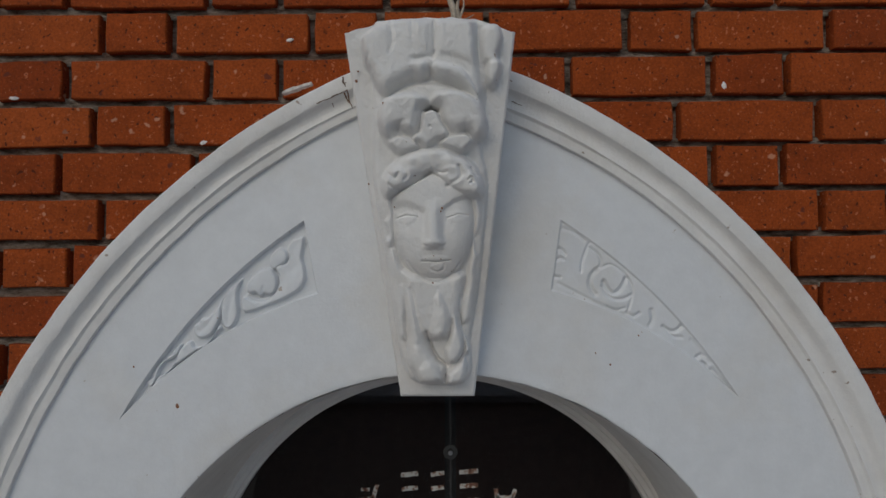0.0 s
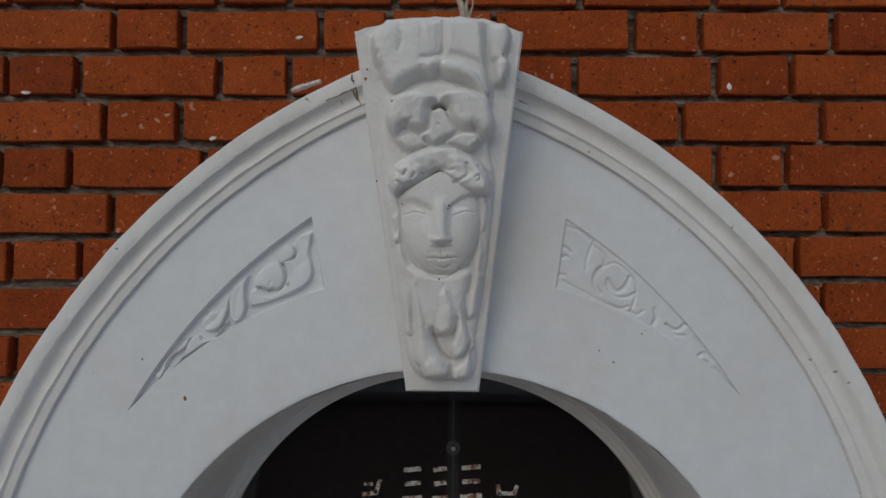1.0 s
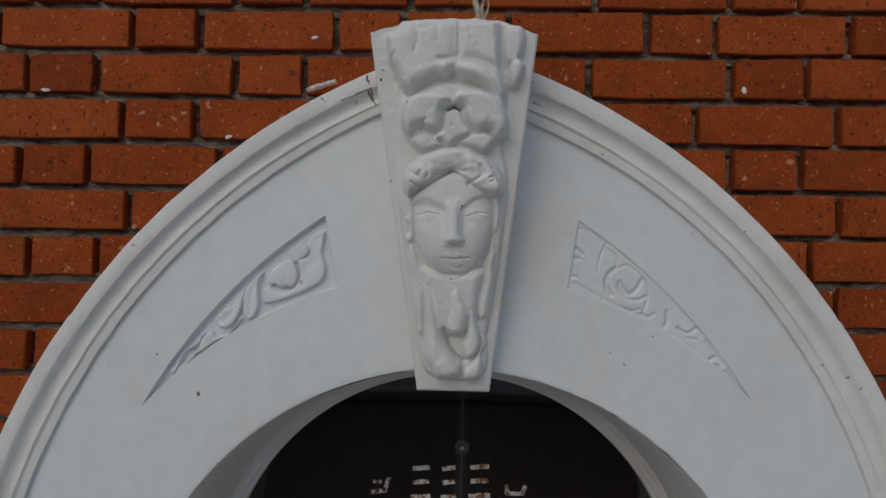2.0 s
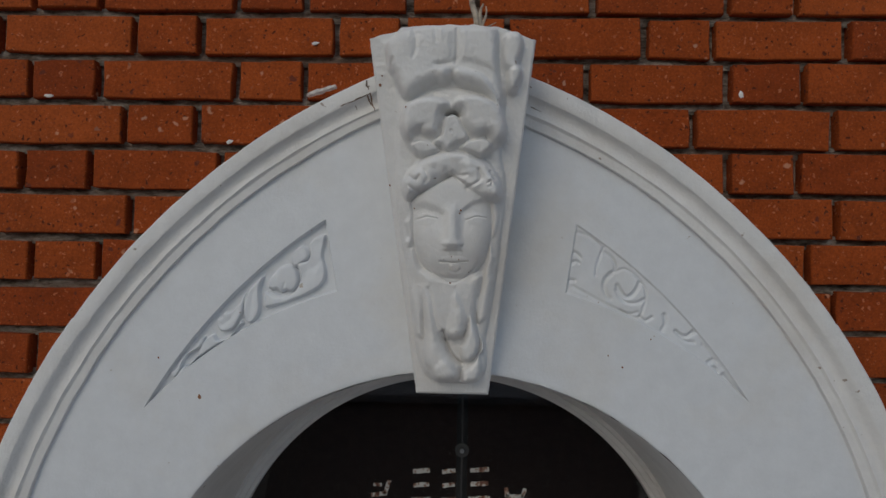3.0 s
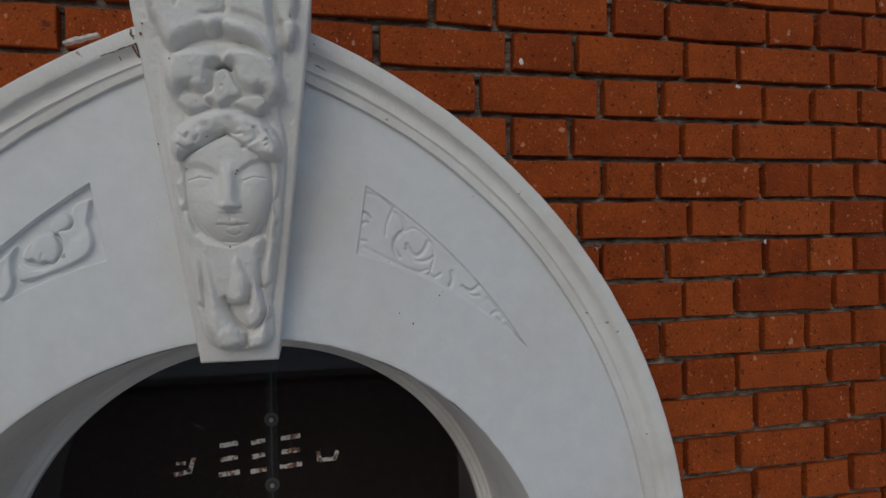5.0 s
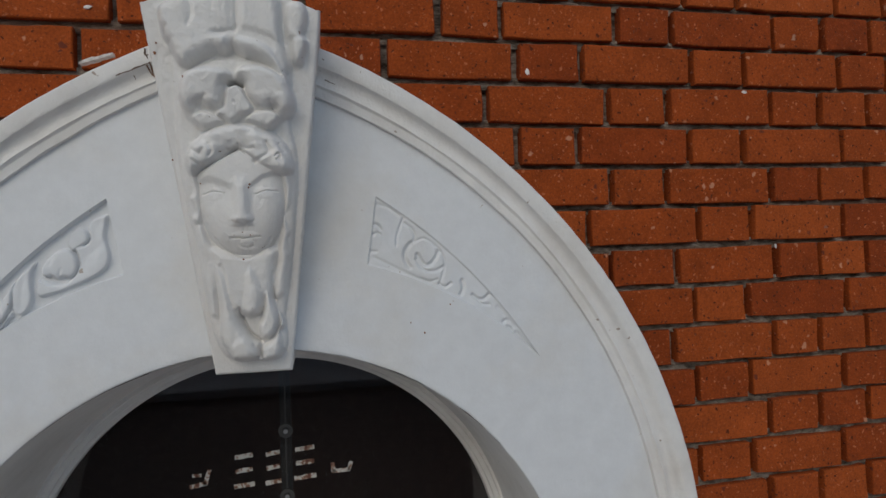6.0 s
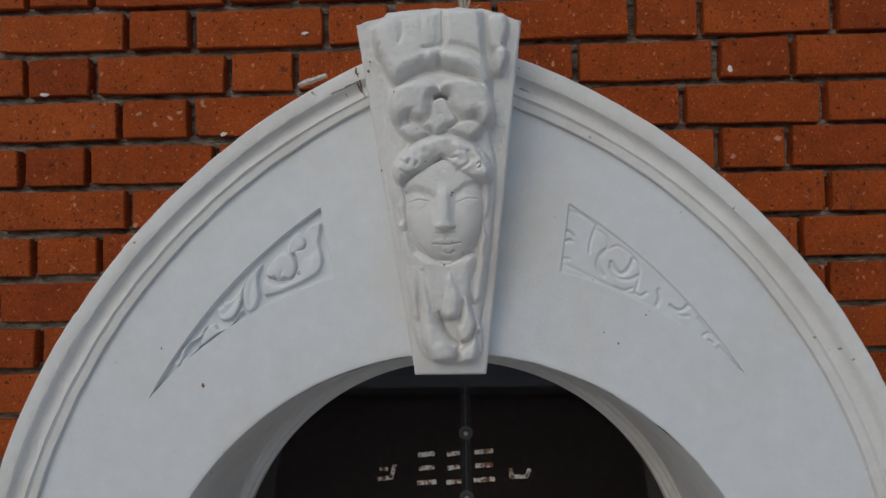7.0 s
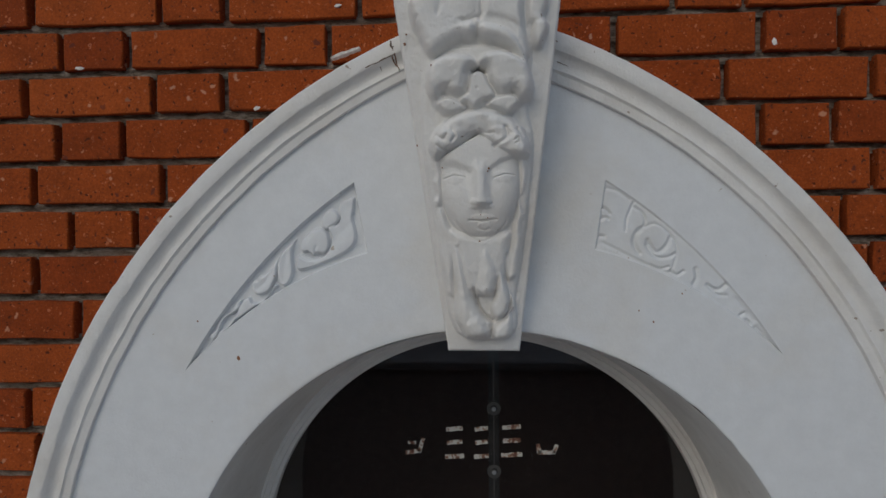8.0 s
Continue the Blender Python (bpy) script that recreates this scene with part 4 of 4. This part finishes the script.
def cobweb(strands, r, mat, label):
    """Matted threads that lie on the moulding, each a bent, ragged tube along a line."""
    V, F = [], []
    for (x0, z0), (x1, z1), wander, n in strands:
        for _ in range(n):
            a, b = grit.uniform(-wander, wander), grit.uniform(-wander, wander)
            pts = []
            for q in np.linspace(0, 1, 9):
                x = x0 + (x1 - x0) * q + a * math.sin(q * 7 + a * 900) + grit.uniform(-0.0006, 0.0006)
                z = z0 + (z1 - z0) * q + b * math.sin(q * 5 + b * 700) + grit.uniform(-0.0006, 0.0006)
                pts.append((x, moulding_y(x, z) - r * 0.4, z))
            v, f = tube(pts, r * grit.uniform(0.5, 1.2), r * 0.35, 5)
            o = len(V)
            V += [tuple(p) for p in v]
            F += [tuple(o + i for i in q) for q in f]
    tagged(part("cobweb", V, F, mat, None, "", 60), label, "cobweb", "cobwebs beside the keystone")


cobweb([((-0.152, 3.100), (-0.148, 3.084), 0.0022, 6), ((-0.153, 3.094), (-0.147, 3.090), 0.002, 3)], 0.0008, WEB, "dark clotted cobweb on the moulding's rim")
cobweb([((-0.197, 3.0545), (-0.172, 3.0655), 0.0008, 3), ((-0.172, 3.0655), (-0.144, 3.079), 0.0012, 4)], 0.0007, WEB, "dark line of cobweb along the moulding's groove")
cobweb([((-0.150, 3.074), (-0.144, 3.060), 0.0022, 5), ((-0.146, 3.078), (-0.138, 3.050), 0.0018, 5)], 0.0009, GRIT, "rust-brown grime and web beside the keystone")
cobweb([((-0.172, 3.0585), (-0.170, 3.0525), 0.0008, 3)], 0.0007, WEB, "small dark web scrap in the moulding's cove")
cobweb([((-0.138, 3.028), (-0.134, 3.010), 0.0020, 6), ((-0.146, 3.024), (-0.136, 3.026), 0.001, 3)], 0.0008, GRIT, "rust-brown grime at the foot of the moulding")
cobweb([((0.142, 3.0605), (0.160, 3.0525), 0.0012, 4)], 0.0007, WEB, "thin dark web in the moulding's groove")

for k, (x, y, z, r) in enumerate(((-0.443, -0.0004, 2.532, 0.0032), (-0.520, -0.0004, 2.60, 0.0015), (0.31, -0.0004, 2.60, 0.0016), (0.36, -0.0004, 2.65, 0.0013), (0.285, -0.0004, 2.62, 0.0012))):
    blob("rust_speck", x, y, z, r, r * 1.3, plain("rust_speck", (0.22, 0.10, 0.05), 0.9) if k == 0 else bpy.data.materials["rust_speck"], 0.0012, k * 0.9, "small rust-brown speck on the white arch face", "stain", 0.3, "specks on the arch")


for k, (x, z, r) in enumerate(((0.0190, 2.8620, 0.0017), (0.0175, 2.8575, 0.0012), (0.0060, 2.7880, 0.0008), (0.0175, 2.7830, 0.0009), (0.0040, 2.7440, 0.0016), (-0.0700, 3.0220, 0.0016), (-0.1150, 3.0650, 0.0022), (-0.1120, 3.0800, 0.0014), (-0.0990, 2.9050, 0.0016), (-0.0560, 2.8660, 0.0012))):
    p = carved[np.argmin((carved[:, 0] - x) ** 2 + (carved[:, 2] - z) ** 2)]
    blob("rust_speck", p[0], p[1] - 0.0002, p[2], r, r * 1.2, bpy.data.materials["rust_speck"], 0.0007, 9 + k * 0.7, "small rust-brown speck on the carved keystone", "stain", 0.4, "specks on the keystone")


# ---- bricks ----
def course_z(c, x):
    """Middle of course c, counted downwards from the crown; the courses fan out a little."""
    return 3.219 - c * (0.0876 - 0.0019 * x)


def brick_mesh(name, length, seed):
    """A hand-struck brick: uneven outline, worn arris, 50 mm into the wall."""
    hl, hh = length / 2, 0.0371
    base = [(-hl, -hh), (-hl * 0.35, -hh), (hl * 0.3, -hh), (hl, -hh), (hl, 0.0), (hl, hh), (hl * 0.35, hh), (-hl * 0.3, hh), (-hl, hh), (-hl, 0.0)]
    v = []
    for k, (x, z) in enumerate(base):
        jx, jz = 0.0040 * noise.noise((k * 1.7, seed * 3.1, 0)), 0.0036 * noise.noise((k * 1.7, seed * 3.1, 5))
        s = 0.0016 + 0.0016 * abs(noise.noise((k * 2.3, seed, 8)))
        v.append((x + jx - math.copysign(s, x) * (abs(x) > hl * 0.9), 0.0, z + jz - math.copysign(s, z) * (abs(z) > hh * 0.9)))
    for k, (x, z) in enumerate(base):
        jx, jz = 0.0040 * noise.noise((k * 1.7, seed * 3.1, 0)), 0.0036 * noise.noise((k * 1.7, seed * 3.1, 5))
        v.append((x + jx, 0.0022, z + jz))
    for k, (x, z) in enumerate(base):
        v.append((x, 0.05, z))
    n = len(base)
    f = [tuple(range(n))]
    for r in (0, n):
        for k in range(n):
            f.append((r + (k + 1) % n, r + k, r + n + k, r + n + (k + 1) % n))
    return mesh_of(name, v, f, BRICK, None)


STRETCH = [brick_mesh("brick_long", 0.2515, k) for k in range(9)]
HEADER = [brick_mesh("brick_short", 0.1185, k + 20) for k in range(9)]


# stretches where the bond is broken: from, to, and the joints that stand there
AMISS = {1: [(0.24, 0.30, (0.260,)), (0.62, 1.10, (0.668, 0.923, 1.054))], 2: [(0.30, 0.76, (0.462, 0.727))], 3: [(-0.45, -0.40, (-0.447,))], 5: [(1.27, 1.34, (1.297,))],
         6: [(0.70, 1.13, (0.723, 0.877, 1.119))], 8: [(-0.95, -0.55, (-0.76, -0.56)), (0.80, 1.13, (0.860, 1.107))], 9: [(-1.0, -0.5, (-0.905, -0.64)), (1.25, 1.34, (1.285,))],
         11: [(1.25, 1.34, (1.277,))]}


def joints(c):
    """Upright joints of one course: Flemish bond, headers and stretchers in turn."""
    if c % 2:
        mid, right, left = [-0.288, -0.085, 0.046, 0.271], (0.256, 0.131), (0.135, 0.270)
        go_r, go_l = (0.016 if c == 5 else 0.0), {3: -0.011, 5: 0.016, 7: 0.027, 9: 0.03}.get(c, 0.0)
    else:
        mid, right, left = [-0.229, -0.098, 0.105, 0.369, 0.499], (0.253, 0.128), (0.266, 0.131)
        go_r, go_l = -0.0035 * max(0, c) - 0.008 * (c > 0), (-0.012 if c == 2 else 0.004 * (c > 2))
    xs = list(mid)
    k = 0
    while xs[-1] < 4.0:
        if c % 2 == 0 and k == 4:
            xs.append(xs[-1] + 0.128)
        xs.append(xs[-1] + right[k % 2] + (go_r if k == 0 else 0.0))
        k += 1
    k = 0
    while xs[0] > -4.0:
        xs.insert(0, xs[0] - left[k % 2] + (go_l if k == 1 else 0.0))
        k += 1
    for lo, hi, put in AMISS.get(c, ()):
        xs = sorted([x for x in xs if not lo < x < hi] + list(put))
    return xs


def inside_arch(x, z, inset):
    off, spring, R = FLANK[1 if x > AX else -1]
    if abs(x - AX) < 0.12 and spring < z < 3.13:
        return True
    if z < spring:
        return abs(x - AX) < R - inset - off
    return math.hypot(abs(x - AX) + off, z - spring) < R - inset


def mortar_bed(c):
    """The rough cement of one bed joint, raked out unevenly behind the brick faces."""
    rows = []
    for x in np.arange(-1.45, 1.75, 0.009):
        z = (course_z(c, x) + course_z(c + 1, x)) / 2
        row = []
        for k, dz in enumerate((0.013, 0.0075, 0.0025, -0.0025, -0.0075, -0.013)):
            rough = noise.noise((x * 42, c * 7.3, k * 1.1)) * 0.0036 + noise.noise((x * 13, c * 3.1, k * 0.3)) * 0.0040 + 0.0008 * abs(noise.noise((x * 150, c * 5.1, k * 1.7)))
            row.append((x, max(WALL_Y + 0.006, WALL_Y + 0.0165 - rough + (0.0 if 0 < k < 5 else 0.002)), z + dz))
        rows.append(row)
    return sheet(np.array(rows))


bed_v, bed_f = [], []
for c in range(-2, 14):
    v, f = mortar_bed(c)
    f = [q for q in f if not all(inside_arch(v[i][0], v[i][2], 0.02) for i in q)]
    o = len(bed_v)
    bed_v += [tuple(p) for p in v]
    bed_f += [tuple(o + i for i in q) for q in f]
tagged(part("mortar_bed", bed_v, bed_f, MORTAR, wall_front, "rough grey cement in the bed joints", 60), kind="stuff")

rng = random.Random(7)
far_v, far_f = [], []
for c in range(-20, 37):
    xs = joints(c)
    for a, b in zip(xs, xs[1:]):
        x, w = (a + b) / 2, b - a
        z = course_z(c, max(-1.6, min(1.8, x)))
        if z < 0.05 or z > 5.1 or abs(x) > 3.9:
            continue
        hw = w / 2 - 0.006
        if all(inside_arch(px, pz, 0.03) for px in (x - hw, x + hw) for pz in (z - 0.037, z + 0.037)):
            continue
        long = w > 0.19
        depth, tilt = rng.uniform(-0.0025, 0.0025), rng.uniform(-0.5, 0.5)
        span = (w - 0.0155) / (0.2515 if long else 0.1185)
        me = rng.choice(STRETCH if long else HEADER)
        place = pose(x + rng.uniform(-0.002, 0.002), WALL_Y + depth, z + rng.uniform(-0.0015, 0.0015), 0, tilt + 0.1 * c * 0.1, 0) @ Matrix.Diagonal((span, 1, 1, 1))
        if -1.30 < x < 1.62 and 2.06 < z < 3.40:
            ob = new("brick", me)
            ob.parent = wall_front
            ob.matrix_basis = place
        else:
            o = len(far_v)
            far_v += [tuple(place @ vv.co) for vv in me.vertices]
            far_f += [tuple(o + i for i in p.vertices) for p in me.polygons]
rest = part("brick_courses", far_v, far_f, BRICK, wall_front, "outer courses of the same brick", None)
tagged(rest, kind="stuff")
